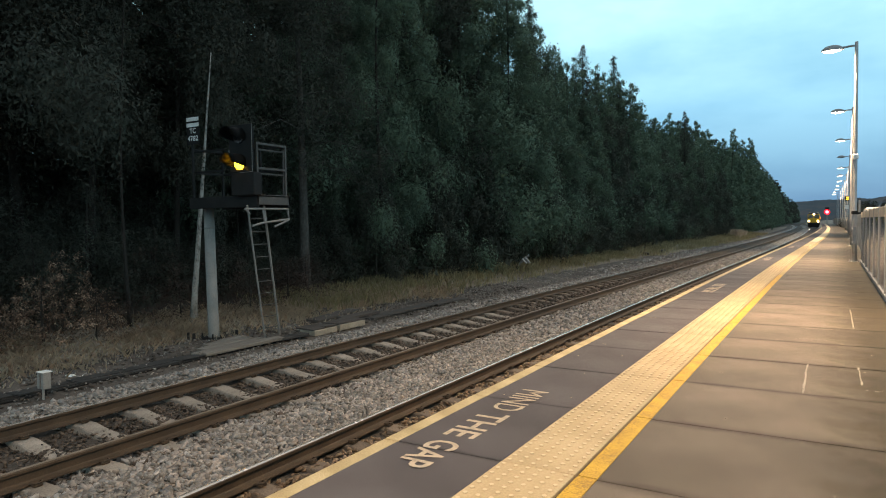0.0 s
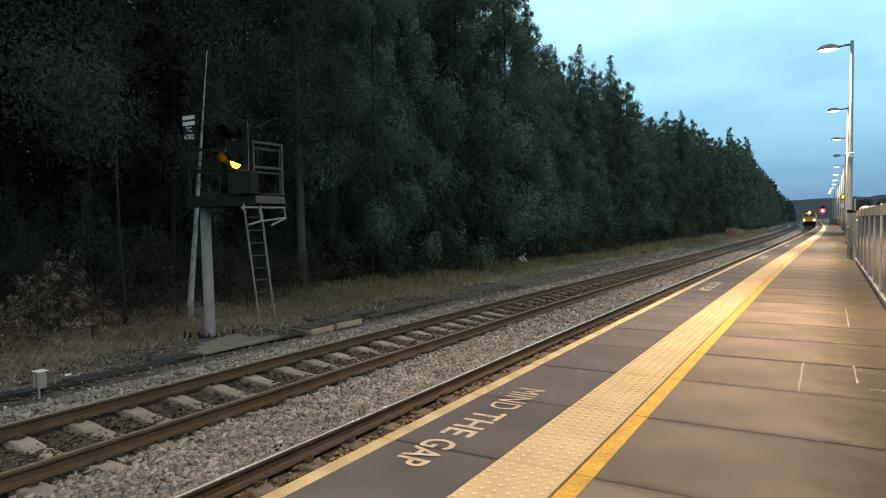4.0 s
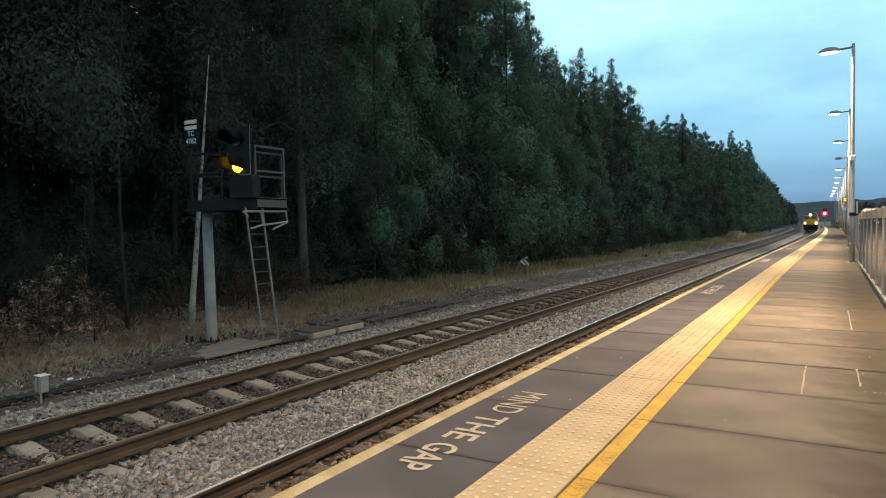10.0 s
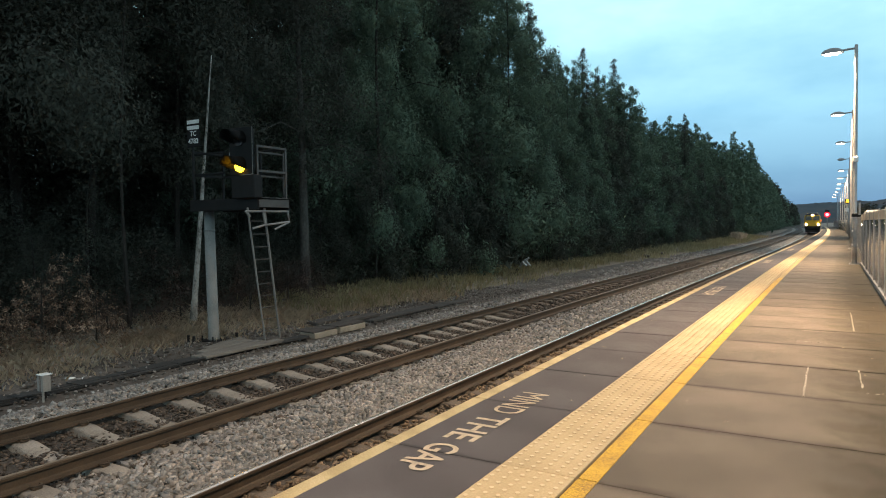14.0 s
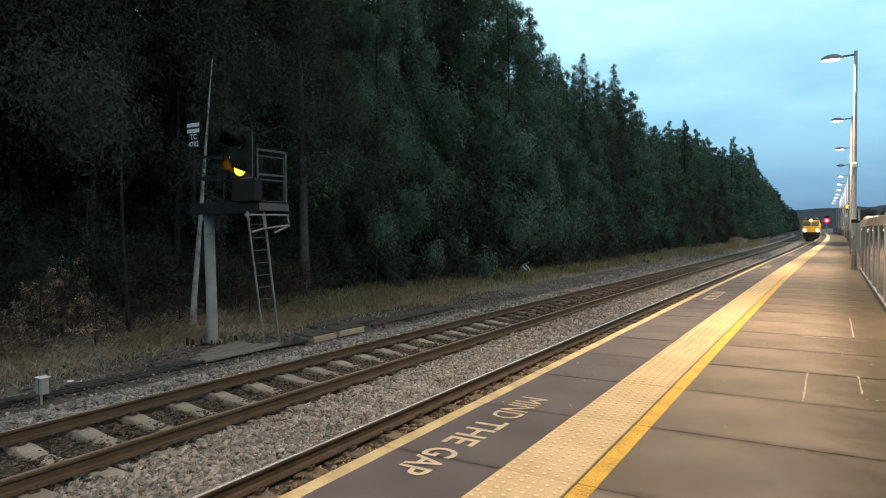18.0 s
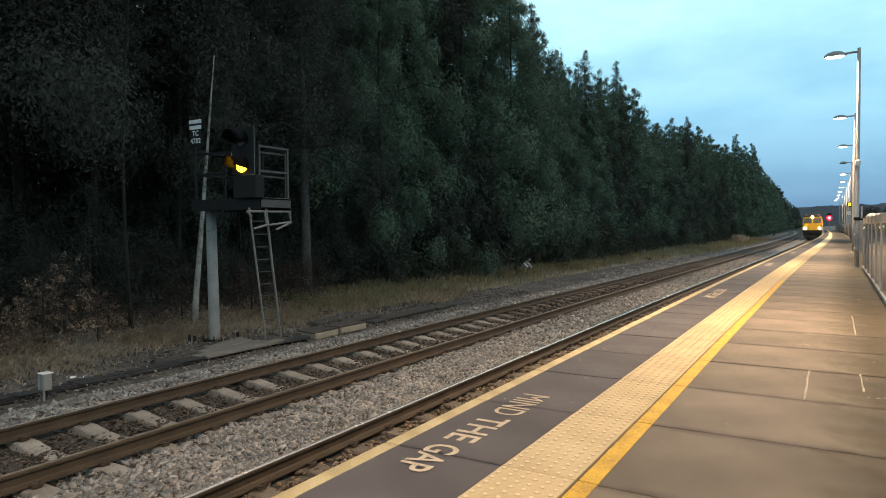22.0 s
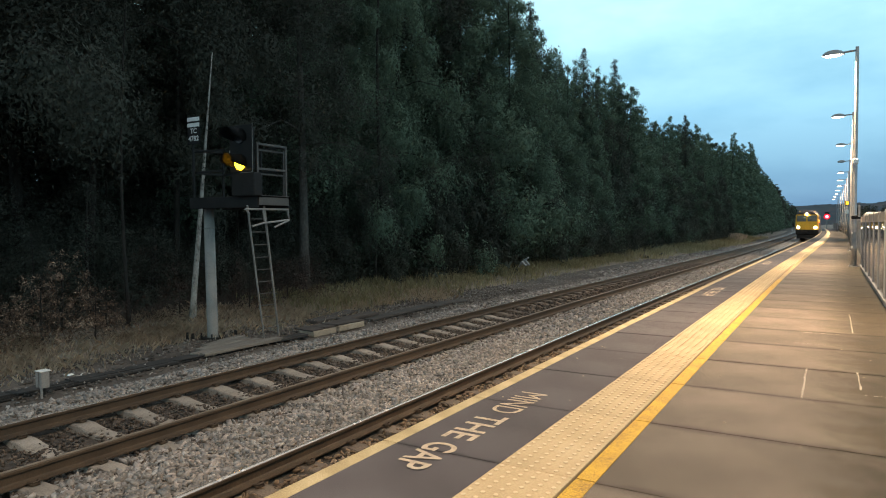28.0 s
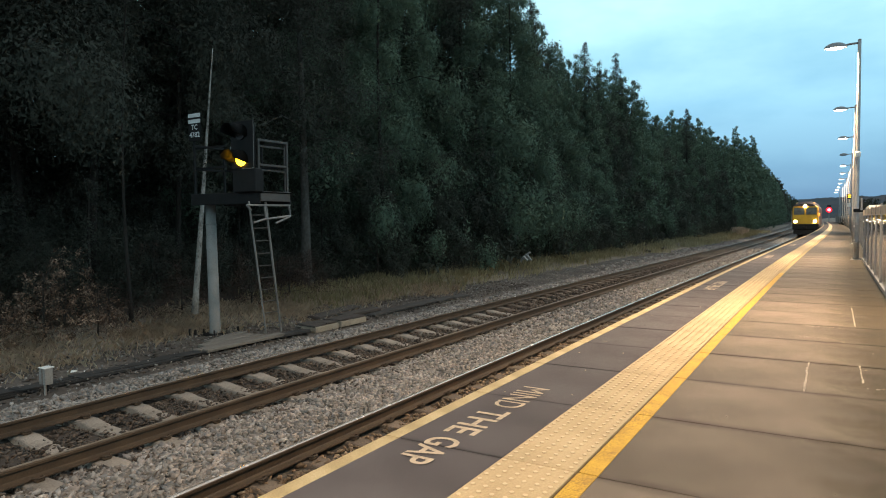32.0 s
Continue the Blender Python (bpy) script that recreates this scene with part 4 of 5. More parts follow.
# ---- trees ----
def leaf_cloud(c, outward, size, rng, hang=1.0):
    """Sprays of foliage as narrow pointed blades that trail outwards and down from their bunch."""
    n = len(c)
    o = outward / (np.linalg.norm(outward, axis=1, keepdims=True) + 1e-6)
    a = 0.55 * o + 0.62 * rng.normal(size=(n, 3))
    a[:, 2] -= 0.55 * hang
    a -= 0.8 * (a * o).sum(1, keepdims=True) * o
    a /= np.linalg.norm(a, axis=1, keepdims=True) + 1e-6
    b = np.cross(a, o + 0.25 * rng.normal(size=(n, 3)))
    b /= np.linalg.norm(b, axis=1, keepdims=True) + 1e-6
    s = size * rng.uniform(0.6, 1.5, (n, 1))
    v = np.stack([c - a * s * 0.8 - b * s * 0.2, c + b * s * 0.5, c + a * s * 1.05 - b * s * 0.1], 1)
    nrm = o + 0.09 * rng.normal(size=(n, 3))
    nrm[:, 2] += 0.12
    nrm /= np.linalg.norm(nrm, axis=1, keepdims=True) + 1e-6
    return v.reshape(-1, 3), np.arange(3 * n).reshape(n, 3), np.repeat(nrm, 3, 0)


def tree(seed, height, width, base, limbs, leaves, leaf, mat, bark, label, shape=0.7, category="tree", girth=0.0065, lean=0.0, group="lineside trees", name="tree", hang=1.0, wood=True, puff=0.33, feather=0.2):
    """A tapered trunk, drooping limbs and a crown of single leaves with gaps."""
    rng = np.random.default_rng(seed)
    t = thing(name, label, category, group)
    bm = bmesh.new()
    steps = 9
    bend = rng.uniform(-0.022, 0.022, 2) * height
    trunk = [(bend[0] * math.sin(2.6 * k / steps) + lean * k / steps, bend[1] * math.sin(3.4 * k / steps), height * 0.97 * k / steps - 0.3 * (k == 0)) for k in range(steps + 1)]
    r0 = girth * height + 0.01
    tube(bm, trunk, [r0 * (1.35 if k == 0 else 1) * (1 - 0.93 * k / steps) + 0.006 for k in range(steps + 1)], 8)
    part("trunk", bm, bark, t, smooth=True)
    bm = bmesh.new()
    pts, outs, sizes = [], [], []
    tv = np.array(trunk)
    prev = None
    for i in range(limbs):
        f = base + (1 - base) * ((i + rng.uniform(0, 1)) / limbs) ** 0.9
        z = f * height * 0.97
        o = np.array([np.interp(z, tv[:, 2], tv[:, 0]), np.interp(z, tv[:, 2], tv[:, 1]), z])
        g = (f - base) / max(1e-6, 1 - base)
        reach = width * max(0.02, 1.02 - g) ** shape * (0.6 + 0.4 * min(1, g * 5 + 0.3)) * rng.uniform(0.5, 1.2) + 0.12
        az = i * 2.4 + rng.uniform(-0.5, 0.5)
        up = rng.uniform(0.2, 0.8)
        q = []
        for k in range(6):
            u = k / 5
            q.append(o + np.array([math.cos(az), math.sin(az), 0]) * reach * u + np.array([0, 0, reach * (up * u - (up + 0.25) * u * u)]))
            q[-1] += rng.normal(size=3) * 0.05 * u * reach
        if wood:
            tube(bm, q[::2] + q[-1:], [max(0.004, 0.009 * reach * (1 - 0.85 * k / 3)) for k in range(4)], 3, cap=False)
        m = max(3, int(leaves / limbs * ((0.2 if feather < 0.8 else 0.34) + reach / (0.6 * width + 0.2))))
        q = np.array(q)
        # leaves lie on rounded bunches spaced along the limb, some trailing below
        nt = 1 + int(0.95 * reach + rng.uniform(0, 1))
        u = rng.uniform(0.35, 1.0, nt) ** 0.6
        u[0] = rng.uniform(0.85, 1.0)
        heart = np.stack([np.interp(u, np.linspace(0, 1, 6), q[:, k]) for k in range(3)], -1)
        heart += rng.normal(size=(nt, 3)) * 0.10 * reach ** 0.5
        tw = rng.integers(0, nt, m)
        size = puff * reach ** 0.5 * rng.uniform(0.6, 1.35, nt)
        d = rng.normal(size=(m, 3))
        d[:, 2] += 0.25
        d /= np.linalg.norm(d, axis=1, keepdims=True)
        # the bunch's skin is lumpy and ragged
        lump = 1 + 0.28 * np.sin(3.1 * d[:, 0] + 2 * tw) * np.sin(3.7 * d[:, 1] + tw) + 0.06 * rng.normal(size=m)
        deep = rng.uniform(0, 1, m) ** 0.25
        r = d * (size[tw] * lump * deep)[:, None] * np.array([1.0, 1.0, 0.85 + 0.3 * hang])
        # and loose sprays fill in between the bunches
        stray = rng.uniform(0, 1, m) < 0.10
        r[stray] += rng.normal(size=(int(stray.sum()), 3)) * puff * 0.4 * reach ** 0.4
        low = rng.uniform(0, 1, m) < 0.10
        r[low, 2] -= np.abs(rng.normal(size=int(low.sum()))) * 0.5 * puff * hang
        c = heart[tw] + r
        # a good part of it feathers the limb itself from the stem to a fine tip
        fe = rng.uniform(0, 1, m) < feather
        k = int(fe.sum())
        u = rng.uniform(0.08, 1.04, k)
        c[fe] = np.stack([np.interp(u, np.linspace(0, 1, 6), q[:, i_]) for i_ in range(3)], -1) + rng.normal(size=(k, 3)) * (min(0.05, 0.16 * reach) + puff * 0.36 * min(reach ** 0.5, 1.6 * reach) * (1.1 - 0.8 * u))[:, None]
        c[fe, 2] -= np.abs(rng.normal(size=k)) * 0.22 * hang * reach ** 0.5
        pts.append(c)
        sizes.append(np.full((m, 1), leaf * min(1.0, 0.55 + 0.4 * reach)))
        outs.append(d + np.array([math.cos(az), math.sin(az), 0.1]) * 0.25)
    if wood:
        tagged(part("branchwork", bm, bark, t), kind="stuff")
    else:
        bm.free()
    v, f, nrm = leaf_cloud(np.concatenate(pts), np.concatenate(outs), np.concatenate(sizes), rng, hang)
    arrays("crown", v, f, mat, t, normals=nrm)
    return t


def plant_wood():
    L1, L2, L3 = "tall green birch tree with drooping foliage", "dark green tree in the lineside wood", "broad green tree leafy down to the ground"
    kinds = [
        tree(11, 15.0, 3.3, 0.10, 46, 48000, 0.060, M_LEAF, M_BARK_DARK, L1, shape=0.8, puff=0.33),
        tree(12, 15.0, 3.2, 0.05, 46, 48000, 0.060, M_LEAF, M_BARK_DARK, L1, shape=0.9, puff=0.33),
        tree(13, 15.0, 2.6, 0.12, 46, 44000, 0.060, M_LEAF_SHADE, M_BARK_DARK, L2, shape=0.5, puff=0.33),
        tree(14, 15.0, 3.7, 0.03, 50, 50000, 0.062, M_LEAF, M_BARK_DARK, L3, shape=0.85, puff=0.33),
        tree(15, 15.0, 3.4, 0.14, 40, 66000, 0.044, M_LEAF_SHADE, M_BARK_DARK, "birch tree with a bare lower trunk", shape=0.5, girth=0.0042, puff=0.33),
        tree(16, 15.0, 3.0, 0.04, 130, 32000, 0.058, M_LEAF_SHADE, M_BARK_DARK, "slender pointed dark tree in the lineside wood", shape=1.05, puff=0.26, hang=0.4, feather=0.9),
        tree(10, 15.0, 3.2, 0.20, 40, 64000, 0.044, M_LEAF_SHADE, M_BARK_DARK, "dark tree with high foliage in the near wood", shape=0.45, girth=0.004, puff=0.33),
    ]
    edge = [
        tree(17, 15.0, 3.3, 0.06, 42, 12500, 0.12, M_LEAF, M_BARK, L1, shape=0.8, puff=0.38, feather=0.5),
        tree(18, 15.0, 3.6, 0.03, 42, 12500, 0.12, M_LEAF, M_BARK_DARK, L3, shape=0.9, puff=0.38, feather=0.5),
        tree(19, 15.0, 2.8, 0.08, 40, 12000, 0.12, M_LEAF, M_BARK, L1, puff=0.38, feather=0.5),
    ]
    mid = [
        tree(31, 15.0, 3.2, 0.22, 50, 16000, 0.082, M_LEAF_SHADE, M_BARK_DARK, L2),
        tree(32, 15.0, 3.5, 0.22, 50, 16000, 0.082, M_LEAF_SHADE, M_BARK_DARK, L1),
    ]
    far = [
        tree(21, 15.0, 3.4, 0.04, 34, 1500, 0.41, M_LEAF, M_BARK_DARK, "green tree in the wood along the line", wood=False, puff=0.44, feather=0.4),
        tree(22, 15.0, 3.6, 0.04, 34, 1500, 0.41, M_LEAF_SHADE, M_BARK_DARK, "dark green tree in the wood along the line", wood=False, puff=0.44, feather=0.4),
        tree(23, 15.0, 2.6, 0.05, 34, 1500, 0.41, M_LEAF_SHADE, M_BARK_DARK, "tall slender tree in the wood along the line", wood=False, puff=0.44, feather=0.4),
    ]
    tail = [
        tree(24, 15.0, 3.2, 0.04, 38, 3800, 0.25, M_LEAF, M_BARK_DARK, "green tree at the far end of the wood", wood=False, puff=0.42, feather=0.45, shape=0.8),
        tree(25, 15.0, 3.4, 0.04, 38, 3800, 0.25, M_LEAF, M_BARK_DARK, "dark tree at the far end of the wood", wood=False, puff=0.42, feather=0.45, shape=0.9),
    ]
    under = [
        tree(41, 3.4, 1.5, 0.03, 38, 5200, 0.064, M_LEAF_SHADE, M_BARK_DARK, "leafy green shrub at the wood's edge", category="shrub", group="lineside shrubs", name="shrub", girth=0.01),
        tree(42, 2.6, 1.5, 0.03, 32, 4800, 0.058, M_LEAF_SHADE, M_BARK_DARK, "low leafy shrub at the wood's edge", category="shrub", group="lineside shrubs", name="shrub", girth=0.01),
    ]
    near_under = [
        tree(44, 3.4, 1.6, 0.03, 40, 10000, 0.036, M_LEAF_SHADE, M_BARK_DARK, "dark leafy shrub under the near trees", category="shrub", group="lineside shrubs", name="shrub", girth=0.01),
        tree(45, 2.6, 1.6, 0.03, 36, 9500, 0.036, M_LEAF_SHADE, M_BARK_DARK, "low dark shrub under the near trees", category="shrub", group="lineside shrubs", name="shrub", girth=0.01),
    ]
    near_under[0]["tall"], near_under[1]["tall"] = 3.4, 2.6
    thicket = tree(43, 3.4, 1.6, 0.03, 26, 1400, 0.115, M_LEAF_SHADE, M_BARK_DARK, "dense dark shrub deep in the wood", category="shrub", group="lineside shrubs", name="shrub", girth=0.01, wood=False)
    thicket["tall"] = 3.4
    brown = [
        tree(51, 1.7, 1.1, 0.02, 34, 3000, 0.038, M_LEAF_BROWN, M_BARK_DARK, "withered brown bush beside the line", category="bush", group="withered bushes", name="bush", girth=0.01, hang=0.4, puff=0.19),
        tree(52, 1.3, 1.2, 0.02, 40, 2600, 0.030, M_LEAF_RUST, M_BARK_DARK, "dark reddish bramble bush at the wood's edge", category="bush", group="withered bushes", name="bush", girth=0.01, hang=0.4, puff=0.25),
    ]
    slim = [
        tree(61, 9.0, 1.2, 0.55, 26, 3000, 0.045, M_LEAF_SHADE, M_BARK_PALE, "young slender birch with a pale trunk", girth=0.0115, lean=0.92, wood=False),
        tree(62, 12.0, 2.6, 0.28, 52, 22000, 0.045, M_LEAF_SHADE, M_BARK, "birch with a thick dull peeling trunk", girth=0.0105, lean=-0.25),
    ]
    slim_dark = tree(63, 9.0, 1.2, 0.6, 26, 3000, 0.045, M_LEAF_SHADE, M_BARK_DARK, "young slender tree with a thin dull trunk", girth=0.0038, lean=0.1)
    slim_dark["tall"] = 9.0
    sapling = [
        tree(64, 7.0, 1.7, 0.03, 44, 10500, 0.078, M_LEAF_SHADE, M_BARK, "young leafy birch at the wood's edge", shape=0.55, girth=0.006),
        tree(65, 7.0, 2.0, 0.05, 44, 10500, 0.078, M_LEAF_SHADE, M_BARK, "bushy young tree at the wood's edge", shape=0.45, girth=0.006, lean=0.5),
    ]
    for k in sapling:
        k["tall"] = 7.0
    rng = np.random.default_rng(5)
    used = set()

    def put(src, x, y, height, swell=1.0, turn=None):
        x += off(min(y, 340))
        own = src["tall"]
        m = pose(x, y, ground_height(x, y) - 0.05, 0, 0, rng.uniform(0, 360) if turn is None else turn)
        ob = copy_thing(src, m) if src.name in used else src
        used.add(src.name)
        s = height / own
        ob.matrix_basis = m @ Matrix.Diagonal((s * swell * rng.uniform(0.92, 1.1), s * swell * rng.uniform(0.92, 1.1), s, 1))

    for group, tall in ((kinds, 15.0), (edge, 15.0), (mid, 15.0), (far, 15.0), (tail, 15.0)):
        for k in group:
            k["tall"] = tall
    for k, tall in zip(under + brown + slim, (3.4, 2.6, 1.7, 1.3, 9.0, 12.0)):
        k["tall"] = tall

    def canopy(y):
        """Height of the wood's skyline along the line."""
        return float(np.interp(y, (0, 32, 37, 40, 46, 50, 55, 59, 63, 74, 82, 88, 105, 120, 135, 165, 240, 330), (22, 22, 17.2, 15.0, 15.2, 15.0, 16.0, 14.9, 14.0, 14.8, 16.0, 16.0, 17.3, 18.2, 18.3, 16.9, 16.4, 16.5)))

    # rows from the edge of the wood inwards
    for x0, y0, y1, step, pick, low in ((-15.6, 20.5, 116, 4.7, (1, 3, 0, 3, 1, 0), 0.86), (-16.3, 5.0, 16, 2.3, (4, 4, 6), 1.0), (-18.8, 7, 17, 2.6, (6, 4), 1.0), (-18.8, 17.5, 116, 3.0, (0, 1, 3, 0, 2), 1.0)):
        y, k = y0, 0
        while y < y1:
            put(mid[k % 2] if y < 17 and x0 < -18 else kinds[pick[k % len(pick)]] if y < (42 if x0 > -18 else 30) else edge[int(rng.integers(0, 3))] if x0 > -18 or y < 66 else tail[k % 2], x0 + (rng.uniform(-1.3, 0.9) if y > 17 else rng.uniform(-0.8, 0.8)), y + rng.uniform(-0.6, 0.6), canopy(y) * low * rng.uniform((0.6 if y > 64 else 0.84 if y > 36 else 0.72) if low < 1 else 0.88, 1.03), 1.0 if y > 36 or x0 < -18 else 0.84)
            y += step * rng.uniform(0.8, 1.2)
            k += 1
    for i, (y, hgt) in enumerate(((38.6, 14.6), (40.6, 13.6), (42.6, 13.2), (44.6, 14.0), (47.0, 13.8), (49.4, 13.4), (52.0, 14.4), (54.0, 14.6), (56.4, 14.6), (58.6, 14.0), (61.5, 13.2))):
        put(edge[i % 3], -15.9 - off(y) + 0.3 * (i % 2), y, hgt)
    # marked pointed tops on the skyline
    for x, y, hgt in ((-15.5, 45.8, 15.2), (-15.8, 54.6, 16.4), (-16.0, 57.2, 14.8), (-15.6, 84.5, 16.0), (-15.5, 36.2, 15.8), (-16.2, 43.0, 13.9), (-16.0, 50.8, 14.2)):
        put(kinds[5], x - off(y), y, hgt)
    for x, y, hgt, k in ((-16.4, 31.3, 22.0, 0), (-16.6, 34.2, 18.4, 3), (-16.2, 28.6, 21.0, 3), (-15.9, 36.9, 15.2, 1)):
        put(kinds[k], x, y, hgt, 1.08)
    for x0, y0, y1, step, kd in ((-21.5, 8, 50, 3.0, mid), (-21.5, 51, 120, 3.4, far), (-25.5, 8, 42, 3.2, mid), (-25.5, 43, 120, 3.6, far), (-30, 12, 40, 3.6, far), (-30, 40, 120, 4.4, far), (-15.0, 117, 330, 3.9, tail), (-19, 117, 330, 4.0, far)):
        y, k = y0, 0
        while y < y1:
            put(kd[int(rng.integers(0, len(kd)))], x0 + rng.uniform(-1.0, 1.0), y + rng.uniform(-0.8, 0.8), canopy(y) * rng.uniform(0.84, 1.02))
            y += step * rng.uniform(0.8, 1.2)
            k += 1
    # the wood goes on out of sight round the bend
    y = 333.0
    while y < 640:
        put(far[int(rng.integers(0, 3))], float(np.interp(y, (330, 640), (-23.5, -27.0))) - off(340) + rng.uniform(-1.0, 1.0), y, rng.uniform(14.5, 18.0) * float(np.interp(y, (330, 460), (1.22, 1.0))), 1.2)
        y += rng.uniform(4.5, 8.0)
    # shrubs along the edge and under the trees
    y = 20.5
    while y < 112:
        put(under[int(rng.integers(0, 2))], -14.8 + rng.uniform(-0.5, 0.5), y, rng.uniform(1.2, 3.2), 1.15)
        y += rng.uniform(1.8, 3.4)
    for x0, y0, step, tall in ((-17.0, 23.0, 1.9, 1.0), (-24.0, 8.0, 2.0, 1.0), (-28.0, 9.0, 2.1, 1.3), (-33.0, 9.0, 2.2, 1.8), (-36.0, 10.0, 2.6, 2.2)):
        y = y0
        while y < 44:
            put(thicket, x0 + rng.uniform(-0.8, 0.8), y, rng.uniform(3.0, 5.5) * tall, 1.25 / tall ** 0.5)
            y += step * rng.uniform(0.8, 1.3)
    # saplings standing out from the wood's edge
    for x, y, hgt, k in ((-14.7, 19.6, 4.6, 1), (-14.5, 23.4, 5.2, 0), (-14.9, 26.6, 7.4, 1), (-14.6, 29.6, 5.0, 0), (-14.9, 33.4, 8.6, 1), (-14.5, 38.6, 7.0, 0), (-14.7, 43.5, 6.2, 1),
                         (-14.6, 48.6, 10.2, 0), (-14.8, 56.0, 7.4, 1), (-14.6, 64.0, 9.0, 0), (-14.8, 72.0, 8.0, 1), (-14.7, 83.0, 9.5, 0), (-14.8, 96.0, 9.0, 1)):
        put(sapling[k], x, y, hgt)
    # green undergrowth under the near trees
    for x0, y0, step, lo, hi in ((-15.4, 3.2, 1.5, 1.8, 3.4), (-16.8, 3.0, 1.5, 2.2, 4.0), (-19.6, 3.0, 2.2, 3.4, 5.5)):
        y = y0
        while y < 18:
            put(near_under[int(rng.integers(0, 2))], x0 + rng.uniform(-0.5, 0.5), y, rng.uniform(lo, hi), 1.1)
            y += step * rng.uniform(0.8, 1.3)
    # dead undergrowth in the gloom under the near trees
    for x0, step in ((-15.6, 2.4), (-17.8, 2.6)):
        y = 5.5
        while y < 17:
            put(brown[1], x0 + rng.uniform(-0.7, 0.7), y, rng.uniform(0.8, 1.8), 1.0)
            y += step * rng.uniform(0.8, 1.3)
    # withered bushes and brambles
    for x, y, hgt, k in ((-12.9, 6.7, 1.4, 0), (-12.7, 7.6, 1.15, 0), (-13.0, 5.9, 1.1, 0), (-13.9, 7.6, 1.8, 0), (-13.6, 8.4, 0.9, 1), (-13.5, 10.2, 1.0, 1), (-13.3, 12.2, 1.1, 1), (-13.5, 13.8, 1.3, 1), (-13.9, 15.0, 1.4, 1)):
        put(brown[k], x, y, hgt)
    for x, y, hgt, k in ((-13.13, 10.24, 6.6, 0), (-14.5, 15.6, 13.5, 1)):
        put(slim[k], x, y, hgt, 1.0, 31)
    put(slim_dark, -13.6, 8.95, 8.0)


M_LEAF_RUST = material("dark_bramble_leaves", (0.060, 0.034, 0.025), (0.026, 0.015, 0.011), (0.115, 0.066, 0.046), 1.5, 8, 0.8, bump=0.0, vary=0.5, island=True)
M_BARK_PALE = material("pale_birch_bark", (0.30, 0.27, 0.24), (0.05, 0.045, 0.04), (0.46, 0.43, 0.39), 5, 22, 0.9, bump=0.4, dist=0.01, stretch=(1, 1, 0.6))
plant_wood()


# ---- verge: dry grass, cable trough, lineside clutter ----
def grass(name, n, x0, x1, y0, y1, tall, label, wide=0.006, weight=None, lean=0.42, mat=None):
    """Dry grass: bent three-sided blades in tufts."""
    rng = np.random.default_rng(n)
    x, y = rng.uniform(x0, x1, n), rng.uniform(y0, y1, n)
    if weight is not None:
        k = rng.uniform(0, 1, n) < weight(x, y)
        x, y = x[k], y[k]
    blades = 12
    x, y = np.repeat(x, blades), np.repeat(y, blades)
    x, y = x + rng.normal(size=len(x)) * 0.2, y + rng.normal(size=len(x)) * 0.2
    m = len(x)
    z = np.array([ground_height(a + float(np.interp(b, OFFS_Y, OFFS_X)), b) for a, b in zip(x, y)]) - 0.02
    az = rng.uniform(0, 2 * math.pi, m)
    hgt = tall * rng.uniform(0.35, 1.15, m)
    out = hgt * rng.uniform(0.03, lean, m)
    base = np.stack([x + np.interp(y, OFFS_Y, OFFS_X), y, z], -1)
    d = np.stack([np.cos(az), np.sin(az), np.zeros(m)], -1)
    s = np.stack([-np.sin(az), np.cos(az), np.zeros(m)], -1) * wide * rng.uniform(0.6, 1.3, (m, 1))
    up = np.array([0, 0, 1.0])
    mid = base + d * (out * 0.35)[:, None] + up * (hgt * 0.65)[:, None]
    tip = base + d * out[:, None] + up * (hgt * 0.95)[:, None]
    v = np.stack([base - s, base + s, mid + s * 0.8, tip, mid - s * 0.8], 1).reshape(-1, 3)
    f = np.arange(5 * m).reshape(m, 5)
    face = np.cross(2 * s, tip - base)
    face /= np.linalg.norm(face, axis=1, keepdims=True) + 1e-9
    back = face @ np.array([0.80, -0.55, 0.12]) < 0
    f[back] = f[back][:, ::-1]
    return tagged(arrays(name, v, f, mat or M_GRASS), label, "grass", kind="stuff")


def clump(x, y):
    return np.array([0.5 + 1.2 * noise.noise((a * 0.7, b * 0.45, 3.0)) for a, b in zip(x, y)])


grass("dry_grass", 3300, -14.2, -10.4, 3.5, 20, 0.20, "pale dry grass on the lineside verge", 0.0019, lambda x, y: np.clip(clump(x, y), 0, 1) ** 1.5 * np.interp(x, (-11.4, -10.5), (1.0, 0.15)), 1.1)
grass("dry_grass", 2700, -14.6, -10.9, 13, 45, 0.36, "tall pale dry grass along the wood's edge", 0.003, lambda x, y: np.clip(clump(x, y) * 1.3, 0, 1) * np.interp(x, (-13, -11.2), (1.0, 0.15)), mat=M_GRASS_OLIVE)
grass("dry_grass", 1800, -15.0, -9.8, 45, 120, 0.5, "tall pale dry grass along the wood's edge", 0.008, lambda x, y: np.clip(clump(x, y) * 1.3, 0, 1) * np.interp(x, (-13, -9.9), (1.0, 0.5)), mat=M_GRASS_OLIVE)


